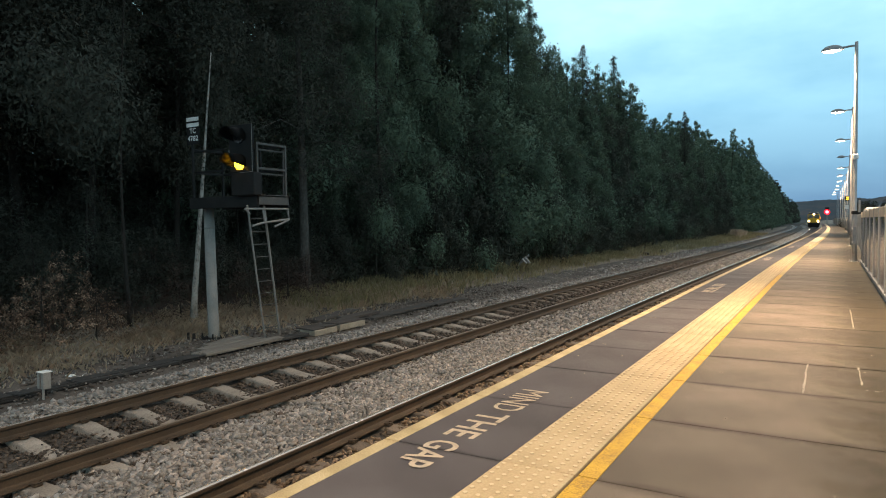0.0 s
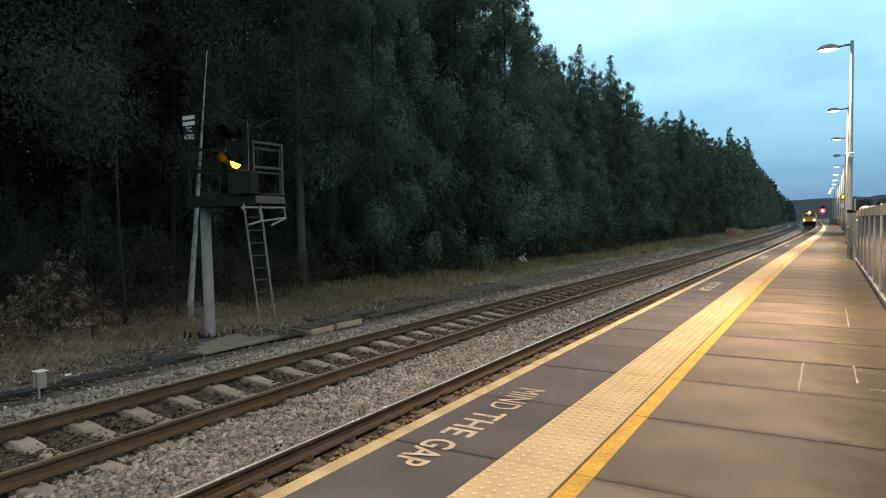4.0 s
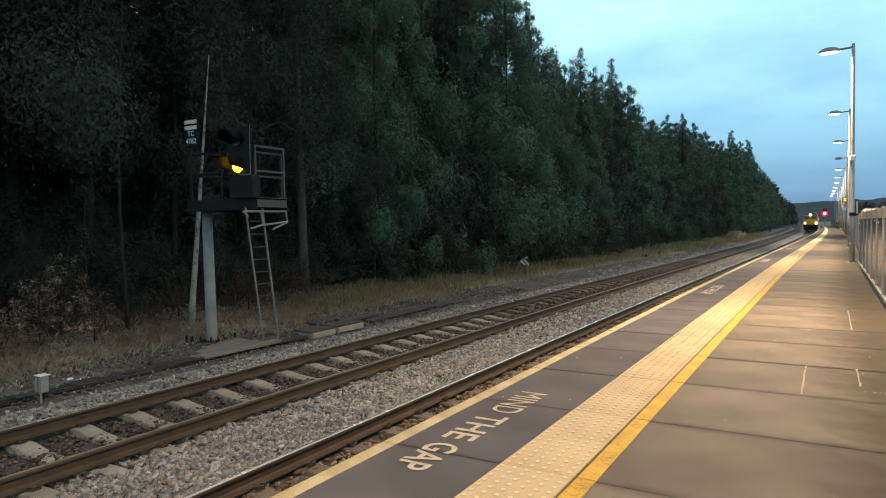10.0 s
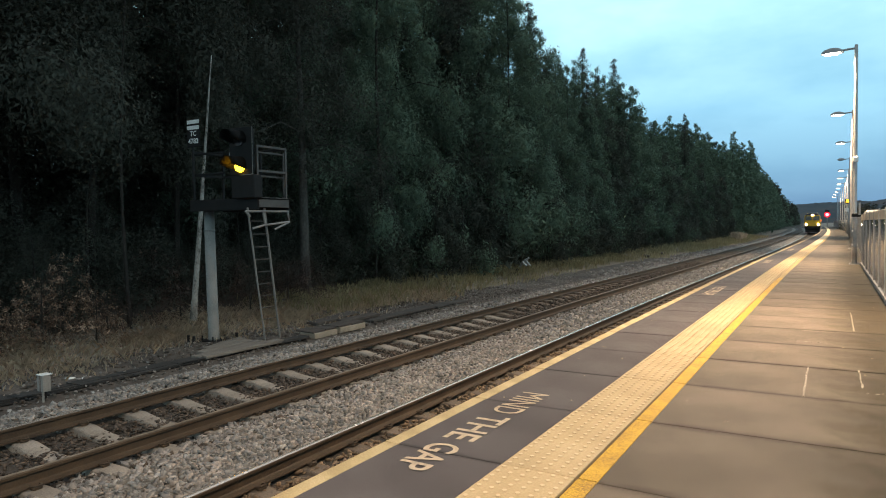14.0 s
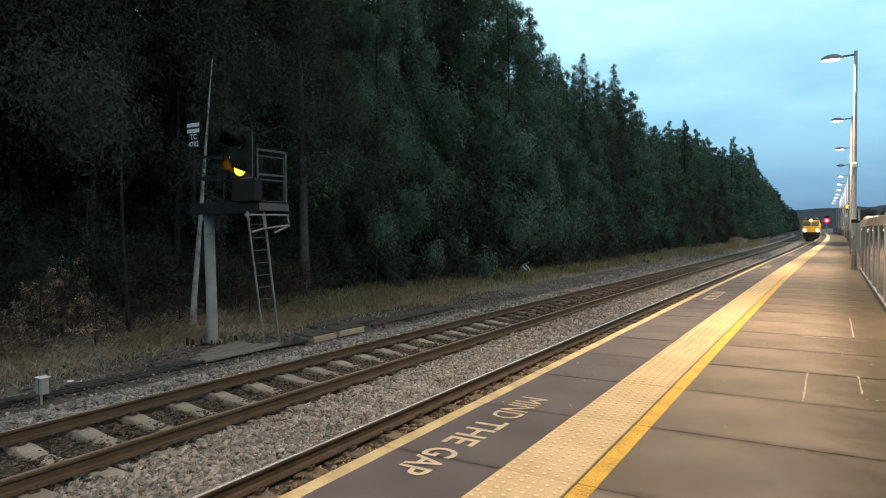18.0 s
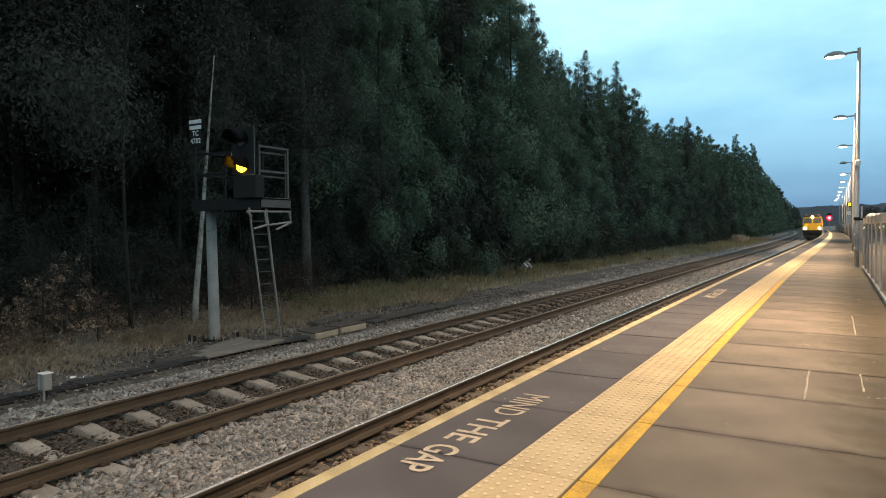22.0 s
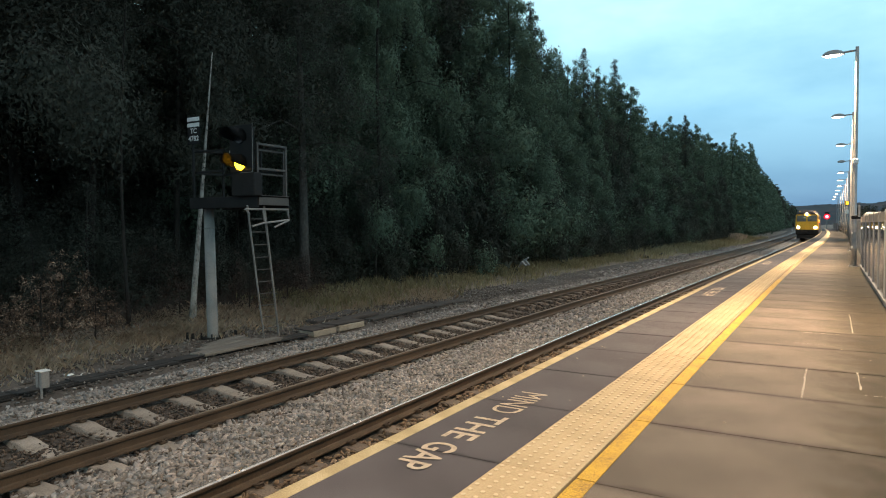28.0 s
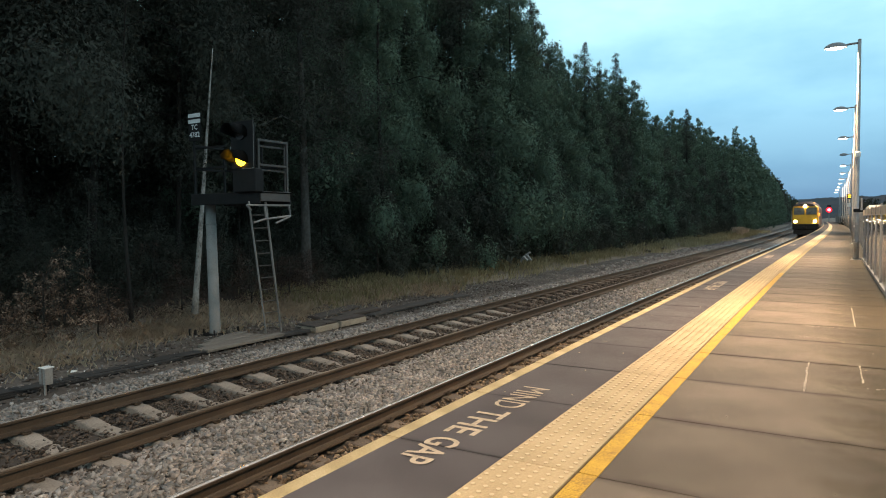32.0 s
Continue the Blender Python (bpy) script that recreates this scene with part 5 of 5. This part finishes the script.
def build_trough():
    t = thing("cable_trough", "concrete cable trough with dark lids beside the line", "cable trough")
    for y, l, x, z in ((10.90, 0.78, -9.76, -1.005), (11.76, 0.94, -9.70, -0.985)):
        bm = bmesh.new()
        box(bm, (0.44, l - 0.03, 0.13), (x + 0.02, y, z - 0.10), bevel=0.012)
        part("channel", bm, M_TROUGH, t, "buff concrete channel side")
        for k in (-1, 1):
            bm = bmesh.new()
            box(bm, (0.52, l / 2 - 0.02, 0.035), bevel=0.006)
            part("lid", bm, M_BOARD, t, m=pose(x - 0.05, y + k * l / 4, z - 0.015, RNG.uniform(-1.5, 1.5), RNG.uniform(-2, 2), RNG.uniform(-2, 2)))
    for k in range(5):
        bm = bmesh.new()
        box(bm, (0.36, 0.96, 0.06), bevel=0.01)
        part("lid", bm, M_TROUGH_DARK, t, m=pose(-9.9 + RNG.uniform(-0.05, 0.05), 13.4 + k, -1.11 + RNG.uniform(-0.01, 0.02), RNG.uniform(-2, 2), RNG.uniform(-4, 4), RNG.uniform(-4, 4)))
    p = thing("walkway_planks", "pale weathered planks lying beside the signal post", "planks")
    for x, y, l, r, mat in ((-9.74, 8.75, 1.85, -3, M_PLANK), (-9.98, 8.62, 1.7, 4, M_PLANK), (-10.24, 8.75, 1.35, 8, M_PLANK), (-10.50, 8.95, 1.1, 14, M_PLANK), (-9.66, 9.95, 0.8, -6, M_MAT)):
        bm = bmesh.new()
        box(bm, (0.23, l, 0.06), bevel=0.008)
        part("plank", bm, mat, p, m=pose(x, y, -1.085 + RNG.uniform(-0.008, 0.008), RNG.uniform(-1, 1), RNG.uniform(-3, 3), r))
    q = thing("rubber_matting", "black rubber matting laid along the cess", "matting")
    for k in range(5):
        bm = bmesh.new()
        box(bm, (0.40, 0.92, 0.02), bevel=0.004)
        part("mat", bm, M_MAT, q, m=pose(-10.02 + 0.04 * k + RNG.uniform(-0.04, 0.04), 4.3 + 0.86 * k, -1.115 - 0.012 * (k < 2) + RNG.uniform(-0.006, 0.006), RNG.uniform(-1.5, 1.5), RNG.uniform(-4, 4), RNG.uniform(-6, 6)))
    b = thing("signal_base", "concrete footing slab round the signal post", "footing")
    bm = bmesh.new()
    box(bm, (0.9, 0.9, 0.12), (-11.05, 9.2, -1.18), bevel=0.02)
    part("slab", bm, M_TROUGH_DARK, b)
    for x, y in ((-11.42, 8.80), (-11.22, 8.77), (-10.78, 9.5)):
        bm = bmesh.new()
        tube(bm, [(x, y, -1.12), (x, y, -0.96)], 0.03, 8)
        part("bolt_post", bm, M_BLACK, b)
    d = thing("timber_boards", "dark weathered boards lying on the cess", "boards")
    for x, y, l, w_, r in ((-10.75, 12.6, 1.9, 0.35, 8), (-10.2, 12.9, 1.3, 0.30, -4), (-11.5, 13.0, 1.0, 0.3, 20)):
        bm = bmesh.new()
        box(bm, (w_, l, 0.07), (0, 0, 0.0), bevel=0.008)
        part("board", bm, M_BOARD, d, m=pose(x, y, -1.04, 1, 2, r))
    for x, y, r in ((-11.4, 47.0, 20), (-11.0, 51.0, 8)):
        s = thing("rail_offcut", "dark discarded length of timber on the verge", "timber", m=pose(x, y, -1.08, 0, 0, r))
        bm = bmesh.new()
        box(bm, (0.25, 3.2, 0.16), (0, 0, 0.08), bevel=0.015)
        part("beam", bm, M_BOARD, s)


M_PLANK = material("silvered_timber", (0.150, 0.132, 0.115), (0.065, 0.057, 0.05), (0.24, 0.22, 0.195), 3, 40, 0.9, bump=0.6, dist=0.006, vary=0.2, stretch=(8, 0.6, 8))
M_MAT = material("black_rubber", (0.030, 0.029, 0.029), (0.016, 0.015, 0.015), (0.062, 0.058, 0.055), 3, 50, 0.85, bump=0.4, dist=0.004)
M_TROUGH = material("trough_concrete", (0.27, 0.23, 0.18), (0.15, 0.125, 0.10), (0.36, 0.32, 0.26), 3, 40, 0.95, bump=0.5, dist=0.006, vary=0.2)
M_TROUGH_DARK = material("damp_trough_concrete", (0.055, 0.05, 0.047), None, None, 3, 40, 0.9, bump=0.5, dist=0.006)
M_BOARD = material("dark_weathered_timber", (0.06, 0.05, 0.045), None, (0.11, 0.10, 0.09), 3, 40, 0.9, bump=0.5, dist=0.006, stretch=(6, 0.6, 6))
build_trough()
grass("dry_grass", 120, -12.4, -11.2, 95, 99.5, 1.1, "tall pale clump of dry grass by the line", 0.012)


def build_cables():
    t = thing("lineside_cables", "black cables lying beside the cable trough", "cable")
    for j in range(3):
        bm = bmesh.new()
        pts = [(-9.72 - 0.06 * j + 0.05 * noise.noise((y * 0.8, j * 3.0, 0)), y, -1.165 + 0.022 + 0.012 * j) for y in [2.5 + 0.5 * k for k in range(18)]]
        tube(bm, pts, 0.02, 6)
        part("cable", bm, M_BLACK, t)


build_cables()


def worn_marks():
    """Remnants of old white lines on the walkway."""
    rng = np.random.default_rng(3)
    for x, y0, y1, w in ((-0.165, 5.15, 6.23, 0.02), (0.20, 5.62, 6.25, 0.02), (0.22, 8.5, 10.2, 0.018)):
        bm = bmesh.new()
        y = y0
        while y < y1:
            l = rng.uniform(0.008, 0.05)
            ww = w * rng.uniform(0.2, 0.85)
            xo = x + rng.uniform(-0.005, 0.005)
            box(bm, (ww, l, 0.003), (xo, y + l / 2, 0.0035))
            y += l + rng.uniform(0.0, 0.022)
        tagged(part("worn_marking", bm, M_WHITE_WORN, platform), kind="stuff")
    for x0, x1, y in ((-0.30, -0.05, 7.55), (-0.26, 0.06, 8.32), (0.22, 0.55, 5.45)):
        bm = bmesh.new()
        x = x0
        while x < x1:
            l = rng.uniform(0.01, 0.05)
            box(bm, (l, 0.016 * rng.uniform(0.2, 0.9), 0.003), (x + l / 2, y + rng.uniform(-0.004, 0.004), 0.0035))
            x += l + rng.uniform(0.01, 0.05)
        tagged(part("worn_marking", bm, M_WHITE_WORN, platform), kind="stuff")
    bm = bmesh.new()
    for k in range(60):
        y = rng.uniform(2.6, 14)
        x = rng.uniform(-0.85, 0.6)
        if k > 45:
            x = rng.uniform(-2.0, -1.5)
        s = rng.uniform(0.003, 0.011)
        box(bm, (s, s * rng.uniform(0.7, 1.6), 0.003), (x, y, 0.0035), Matrix.Rotation(rng.uniform(0, 3), 4, "Z"))
    tagged(part("litter_specks", bm, M_WHITE, platform), kind="stuff")


worn_marks()


def build_marker():
    t = thing("track_marker", "small white lineside marker box on a short post", "marker", m=pose(-9.5, 4.9, -1.17))
    bm = bmesh.new()
    tube(bm, [(0.03, -0.02, 0), (0.03, -0.02, 0.3)], 0.018, 6)
    part("post", bm, M_POST, t)
    bm = bmesh.new()
    box(bm, (0.17, 0.15, 0.012), (0, 0.02, 0.385), bevel=0.004)
    part("cap", bm, M_SIGNWHITE, t)
    for x in (-0.045, 0.05):
        bm = bmesh.new()
        box(bm, (0.062, 0.11, 0.23), (x, 0.01, 0.265), bevel=0.005)
        part("plate", bm, M_POST, t)
    bm = bmesh.new()
    box(bm, (0.03, 0.03, 0.32), (0.0, 0.03, 0.2), bevel=0.004)
    part("back_post", bm, M_BLACK, t)
    for x, y, s, r in ((-10.35, 5.75, 0.07, 0), (-10.2, 5.9, 0.05, 40), (-11.6, 23.2, 0.07, 10)):
        q = thing("litter", "crumpled piece of white litter on the verge", "litter", m=pose(x, y, -1.12, 0, 0, r))
        bm = bmesh.new()
        bmesh.ops.create_icosphere(bm, subdivisions=2, radius=s)
        for v in bm.verts:
            v.co *= 1 + 0.5 * noise.noise(v.co * 18)
            v.co.z *= 0.45
        part("scrap", bm, M_SIGNWHITE, q)
    for x, y, r, l in ((-13.25, 29.6, 40, 0.40), (-13.15, 30.6, -35, 0.44)):
        q = thing("broken_post", "pale broken concrete post leaning in the grass", "post", m=pose(x, y, -0.84, 20, r, 0))
        bm = bmesh.new()
        box(bm, (0.13, 0.12, l), (0, 0, l / 2), bevel=0.02)
        box(bm, (0.26, 0.10, 0.09), (0.13, 0, l - 0.06), bevel=0.02)
        part("stump", bm, M_PALE, q)


build_marker()


# ---- platform furniture further on ----
def build_far_things():
    y = POLES[4]
    t = thing("train_display", "small train information display with amber text on a column", "display", m=along(0.62, y - 0.2, 0))
    bm = bmesh.new()
    box(bm, (0.62, 0.16, 0.46), (-0.10, 0, 3.15), bevel=0.02)
    part("case", bm, M_BLACK, t)
    bm = bmesh.new()
    for z in (3.25, 3.08):
        box(bm, (0.44, 0.01, 0.10), (-0.10, -0.084, z))
    part("screen", bm, G_AMBER, t, "lit amber lines of text")
    bm = bmesh.new()
    tube(bm, [(0.1, 0.0, 3.15), (0.1, 0.2, 3.15)], 0.03, 6)
    part("bracket", bm, M_BLACK, t)
    s = thing("platform_sign", "small white platform sign on a column", "sign", m=along(0.45, y - 0.15, 0))
    bm = bmesh.new()
    box(bm, (0.42, 0.02, 0.36), (0, 0, 2.35), bevel=0.005)
    part("panel", bm, M_SIGNWHITE, s)
    bm = bmesh.new()
    tube(bm, [(0, 0.01, 0), (0, 0.01, 2.5)], 0.02, 6)
    part("stake", bm, M_GALV, s)
    # red signal at the platform's far end
    yr = 168.0
    r = thing("railway_signal", "distant signal showing red at the platform end", "signal", m=pose(-0.0055 * yr, yr, 0))
    bm = bmesh.new()
    tube(bm, [(0, 0, -0.2), (0, 0, 3.4)], 0.09, 10)
    part("post", bm, M_GREYSTEEL, r)
    bm = bmesh.new()
    box(bm, (0.8, 0.1, 1.5), (0, -0.12, 3.1), bevel=0.03)
    part("backboard", bm, M_BLACK, r)
    # Added glowing disc: glare round the red lens, not a part of it.
    bm = bmesh.new()
    tube(bm, [(0, -0.171, 2.82), (0, -0.18, 2.82)], 0.60, 24)
    part("lens_rim", bm, G_RED_GLARE, r, "red glowing rim of the lens")
    bm = bmesh.new()
    tube(bm, [(0, -0.17, 2.82), (0, -0.2, 2.82)], 0.34, 20)
    part("lens", bm, G_RED, r, "lit red signal lens")
    # white band on the nearest column
    b = thing("column_band", "white plastic box strapped to the lamp column", "box", m=along(0.46, POLES[0], 0))
    bm = bmesh.new()
    box(bm, (0.15, 0.15, 0.17), (0, 0, 2.98), bevel=0.03)
    part("shell", bm, M_SIGNWHITE, b)
    for z in (0.53, 0.92):
        k = thing("column_clip", "pale steel clip band round the lamp column", "clip", m=along(0.46, POLES[0], 0))
        bm = bmesh.new()
        tube(bm, [(0, 0, z), (0, 0, z + 0.06)], 0.082, 14)
        part("band", bm, M_GALV, k)
        bm = bmesh.new()
        box(bm, (0.03, 0.05, 0.05), (-0.05, -0.085, z + 0.03), bevel=0.006)
        part("buckle", bm, M_SIGNWHITE, k)
    c = thing("column_strap", "black strap bracket round the lamp column", "bracket", m=along(0.46, POLES[0], 0))
    bm = bmesh.new()
    box(bm, (0.16, 0.16, 0.10), (0, 0, 1.40), bevel=0.015)
    part("clamp", bm, M_BLACK, c)
    bm = bmesh.new()
    box(bm, (0.24, 0.03, 0.05), (0.13, 0.0, 1.38), bevel=0.006)
    part("stay", bm, M_BLACK, c)


build_far_things()


def build_van():
    """A parked panel van, of which little more than the roof shows over the fence."""
    t = thing("parked_van", "white panel van parked behind the platform fence", "van", m=pose(2.66, 50, -0.58))
    bm = bmesh.new()
    prof = [(-2.4, 0.45), (2.6, 0.45), (2.6, 1.15), (1.85, 1.35), (1.25, 2.3), (0.95, 2.45), (-2.3, 2.5), (-2.45, 2.35)]
    sides = [[bm.verts.new((s * (0.98 - 0.10 * max(0, z - 1.3)), y, z)) for y, z in prof] for s in (-1, 1)]
    for k in range(len(prof)):
        bm.faces.new((sides[0][k], sides[0][(k + 1) % len(prof)], sides[1][(k + 1) % len(prof)], sides[1][k]))
    bm.faces.new(sides[0])
    bm.faces.new(sides[1][::-1])
    bmesh.ops.recalc_face_normals(bm, faces=bm.faces[:])
    bmesh.ops.bevel(bm, geom=bm.edges[:], offset=0.05, segments=2, affect="EDGES")
    part("body", bm, M_VAN, t, smooth=False)
    for s in (-0.45, 0.45):
        bm = bmesh.new()
        box(bm, (0.72, 0.02, 0.55), (s, -2.44, 1.85), bevel=0.008)
        part("rear_window", bm, M_GLASS_SKY, t)
        for y in (-1.5, 1.6):
            bm = bmesh.new()
            tube(bm, [(s * 2.0 - 0.1, y, 0.33), (s * 2.0 + 0.1, y, 0.33)], 0.33, 18)
            part("wheel", bm, M_BLACK, t)
    p = thing("slim_post", "slim grey post behind the platform fence", "post", m=pose(1.22, 40, -1.22))
    bm = bmesh.new()
    tube(bm, [(0, 0, 0), (0, 0, 3.42)], [0.05, 0.045], 8)
    part("shaft", bm, M_GREYSTEEL, p)
    bm = bmesh.new()
    tube(bm, [(0, 0, 3.42), (0, 0, 3.46)], [0.055, 0.03], 8)
    part("cap", bm, M_BLACK, p)


M_VAN = material("white_van_paint", (0.50, 0.49, 0.47), (0.42, 0.41, 0.39), (0.58, 0.57, 0.55), 2, 40, 0.35, bump=0.0)
# Glass colour lightened: the pale sky's reflection is put into it.
M_GLASS_SKY = material("cab_glass", (0.14, 0.135, 0.11), None, None, 2, 30, 0.12, bump=0.0, spec=0.6)
build_van()


def far_land():
    """Hills on the horizon and trees beyond the fence."""
    t = thing("distant_hills", "wooded hills on the dusky horizon", "hill", kind="structure")
    bm = bmesh.new()
    lo, hi, back = [], [], []
    for k in range(721):
        x = -1500 + 4.17 * k
        h = 43 + 6 * noise.noise((x * 0.004, 0, 0)) + 4 * noise.noise((x * 0.02, 4, 0)) + 4.5 * abs(noise.noise((x * 0.11, 9, 0)))
        lo.append(bm.verts.new((x, 1500, -3)))
        hi.append(bm.verts.new((x, 1650, h)))
        back.append(bm.verts.new((x, 2100, -3)))
    for k in range(720):
        bm.faces.new((lo[k], lo[k + 1], hi[k + 1], hi[k]))
        bm.faces.new((hi[k], hi[k + 1], back[k + 1], back[k]))
    part("ridge", bm, M_HILL, t, smooth=True)
    rng = np.random.default_rng(9)
    src = tree(71, 6.0, 2.6, 0.05, 34, 2600, 0.18, M_LEAF_SHADE, M_BARK_DARK, "dark tree behind the platform fence", group="trees behind the fence")
    spots = [(3.6 + 1.25 * k + rng.uniform(-0.5, 0.5), 120 + rng.uniform(-8, 8), rng.uniform(3.9, 4.9)) for k in range(18)]
    for i, (x, y, h) in enumerate(spots):
        ob = src if i == 0 else copy_thing(src, pose(0, 0, 0))
        ob.matrix_basis = pose(x, y, -0.6, 0, 0, rng.uniform(0, 360)) @ Matrix.Diagonal((h / 6 * 1.7, h / 6 * 1.7, h / 6, 1))


# The haze of distance is put into the hills' colour as a blue cast.
M_HILL = material("far_hillside", (0.034, 0.046, 0.060), (0.018, 0.027, 0.038), (0.085, 0.062, 0.056), 0.008, 0.05, 0.95, bump=0.0)
far_land()


# ---- locomotive ----
def build_loco():
    """A freight diesel seen head-on: cab front, roof, body, bogies, buffers, lights."""
    t = thing("locomotive", "yellow-fronted freight diesel locomotive with lit headlights", "locomotive")

    def hull(stations, mat, name, parent=t, label=""):
        bm = bmesh.new()
        rings = []
        for y, prof in stations:
            rings.append([bm.verts.new((x, y, z)) for x, z in prof])
        n = len(rings[0])
        for r1, r2 in zip(rings, rings[1:]):
            for k in range(n):
                bm.faces.new((r1[k], r1[(k + 1) % n], r2[(k + 1) % n], r2[k]))
        bm.faces.new(rings[0])
        bm.faces.new(rings[-1][::-1])
        bmesh.ops.recalc_face_normals(bm, faces=bm.faces[:])
        return part(name, bm, mat, parent, label)

    low = lambda w: [(-w, 1.38), (w, 1.38), (w, 2.25), (-w, 2.25)]
    up = lambda w, z: [(-w, 2.25), (w, 2.25), (w - 0.05, 3.25), (w - 0.45, z), (-w + 0.45, z), (-w + 0.05, 3.25)]
    hull([(0.0, low(1.24)), (0.25, low(1.32)), (2.6, low(1.32))], M_LOCO_YELLOW, "cab", label="warning yellow cab front")
    hull([(0.10, up(1.24, 3.52)), (0.55, up(1.32, 3.78)), (2.6, up(1.32, 3.84))], M_LOCO_YELLOW, "cab_upper")
    hull([(0.02, [(-0.98, 3.36), (0.98, 3.36), (0.80, 3.54), (0.38, 3.66), (-0.38, 3.66), (-0.80, 3.54)]), (0.5, [(-1.24, 3.38), (1.24, 3.38), (0.98, 3.68), (0.45, 3.88), (-0.45, 3.88), (-0.98, 3.68)]), (2.7, [(-1.3, 3.38), (1.3, 3.38), (1.02, 3.72), (0.47, 3.93), (-0.47, 3.93), (-1.02, 3.72)])], M_LOCO_DARK, "cab_roof", label="dark cab roof")
    hull([(2.6, [(-1.30, 1.15), (1.30, 1.15), (1.30, 3.2), (0.86, 3.85), (-0.86, 3.85), (-1.30, 3.2)]), (20.8, [(-1.30, 1.15), (1.30, 1.15), (1.30, 3.2), (0.86, 3.85), (-0.86, 3.85), (-1.30, 3.2)])], M_LOCO_BODY, "body", label="dark locomotive body side")
    for s in (-1, 1):
        bm = bmesh.new()
        box(bm, (1.04, 0.05, 0.78), (s * 0.61, 0.10, 2.82), bevel=0.02)
        w = part("windscreen", bm, M_GLASS_SKY, t, "dark cab windscreen")
        bm = bmesh.new()
        tube(bm, [(s * 0.3, 0.06, 2.46), (s * 0.75, 0.06, 2.95)], 0.015, 5)
        part("wiper", bm, M_BLACK, w)
        bm = bmesh.new()
        box(bm, (0.03, 0.55, 0.6), (s * 1.31, 1.1, 2.8), bevel=0.01)
        part("side_window", bm, M_GLASS_SKY, t)
        bm = bmesh.new()
        box(bm, (0.46, 0.10, 0.30), (s * 0.92, -0.02, 1.66), bevel=0.03)
        c = part("light_cluster", bm, M_BLACK, t)
        bm = bmesh.new()
        tube(bm, [(s * 0.96, -0.06, 1.66), (s * 0.96, -0.10, 1.66)], 0.16, 16)
        part("headlight", bm, G_HEAD, c, "lit headlight")
        bm = bmesh.new()
        tube(bm, [(s * 0.87, 0.0, 1.02), (s * 0.87, -0.45, 1.02)], 0.10, 10)
        tube(bm, [(s * 0.87, -0.45, 1.02), (s * 0.87, -0.52, 1.02)], 0.25, 14)
        part("buffer", bm, M_BLACK, t)
        bm = bmesh.new()
        tube(bm, [(s * 1.36, 0.5, 1.3), (s * 1.36, 0.5, 2.9)], 0.02, 6)
        part("handrail", bm, M_SIGNWHITE, t)
    bm = bmesh.new()
    tube(bm, [(0, -0.03, 3.38), (0, -0.07, 3.38)], 0.14, 16)
    part("top_light", bm, G_HEAD, t, "lit upper marker light")
    bm = bmesh.new()
    box(bm, (0.10, 0.10, 0.74), (0, 0.08, 2.82), bevel=0.01)
    part("window_pillar", bm, M_LOCO_YELLOW, t)
    bm = bmesh.new()
    box(bm, (2.5, 0.3, 0.64), (0, 0.17, 1.058), bevel=0.03)
    part("buffer_beam", bm, M_BLACK, t)
    bm = bmesh.new()
    box(bm, (2.3, 0.12, 0.45), (0, 0.05, 0.45), Matrix.Rotation(radians(-14), 4, "X"), bevel=0.03)
    part("snowplough", bm, M_BLACK, t)
    bm = bmesh.new()
    box(bm, (0.3, 0.4, 0.3), (0, -0.15, 1.0), bevel=0.03)
    part("coupling", bm, M_BLACK, t)
    # No lamp here: added glow for the signal's red light on the cab side.
    bm = bmesh.new()
    tube(bm, [(1.345, 0.45, 2.40), (1.43, 0.45, 2.40)], 0.18, 14)
    part("side_lamp", bm, G_SIDE, t, "lit orange lamp at the cab side")
    for y in (3.6, 17.2):
        bm = bmesh.new()
        box(bm, (2.3, 4.4, 0.5), (0, y, 0.72), bevel=0.05)
        bg = part("bogie", bm, M_BLACK, t)
        for a in (-1.7, 0, 1.7):
            for s in (-0.75, 0.75):
                bm = bmesh.new()
                tube(bm, [(s - 0.065, y + a, 0.50), (s + 0.065, y + a, 0.50)], 0.5, 20)
                part("wheel", bm, M_RAIL, bg)
    bm = bmesh.new()
    box(bm, (2.4, 7.0, 0.6), (0, 10.4, 0.72), bevel=0.08)
    part("fuel_tank", bm, M_BLACK, t)
    return t


M_LOCO_YELLOW = material("loco_yellow_paint", (0.66, 0.37, 0.03), (0.54, 0.27, 0.014), (0.74, 0.40, 0.03), 2, 30, 0.45, bump=0.05, dist=0.002)
M_LOCO_DARK = material("loco_roof_paint", (0.045, 0.035, 0.04), None, None, 2, 30, 0.6, bump=0.05)
M_LOCO_BODY = material("loco_side_paint", (0.09, 0.05, 0.05), None, None, 2, 30, 0.5, bump=0.05)
G_SIDE = glow("side_lamp_lit", (1.0, 0.20, 0.03), 3.0)
loco = build_loco()
X_LOCO = (X_RAILS[2] + X_RAILS[3]) / 2


def loco_y(t):
    """It draws nearer, a little faster all the while."""
    return 178.0 - 2.75 * t - 0.006 * t * t


def motions():
    walk(loco, [(2.0 * k, along(X_LOCO, loco_y(2.0 * k), RAIL_TOP)) for k in range(17)])


motions()
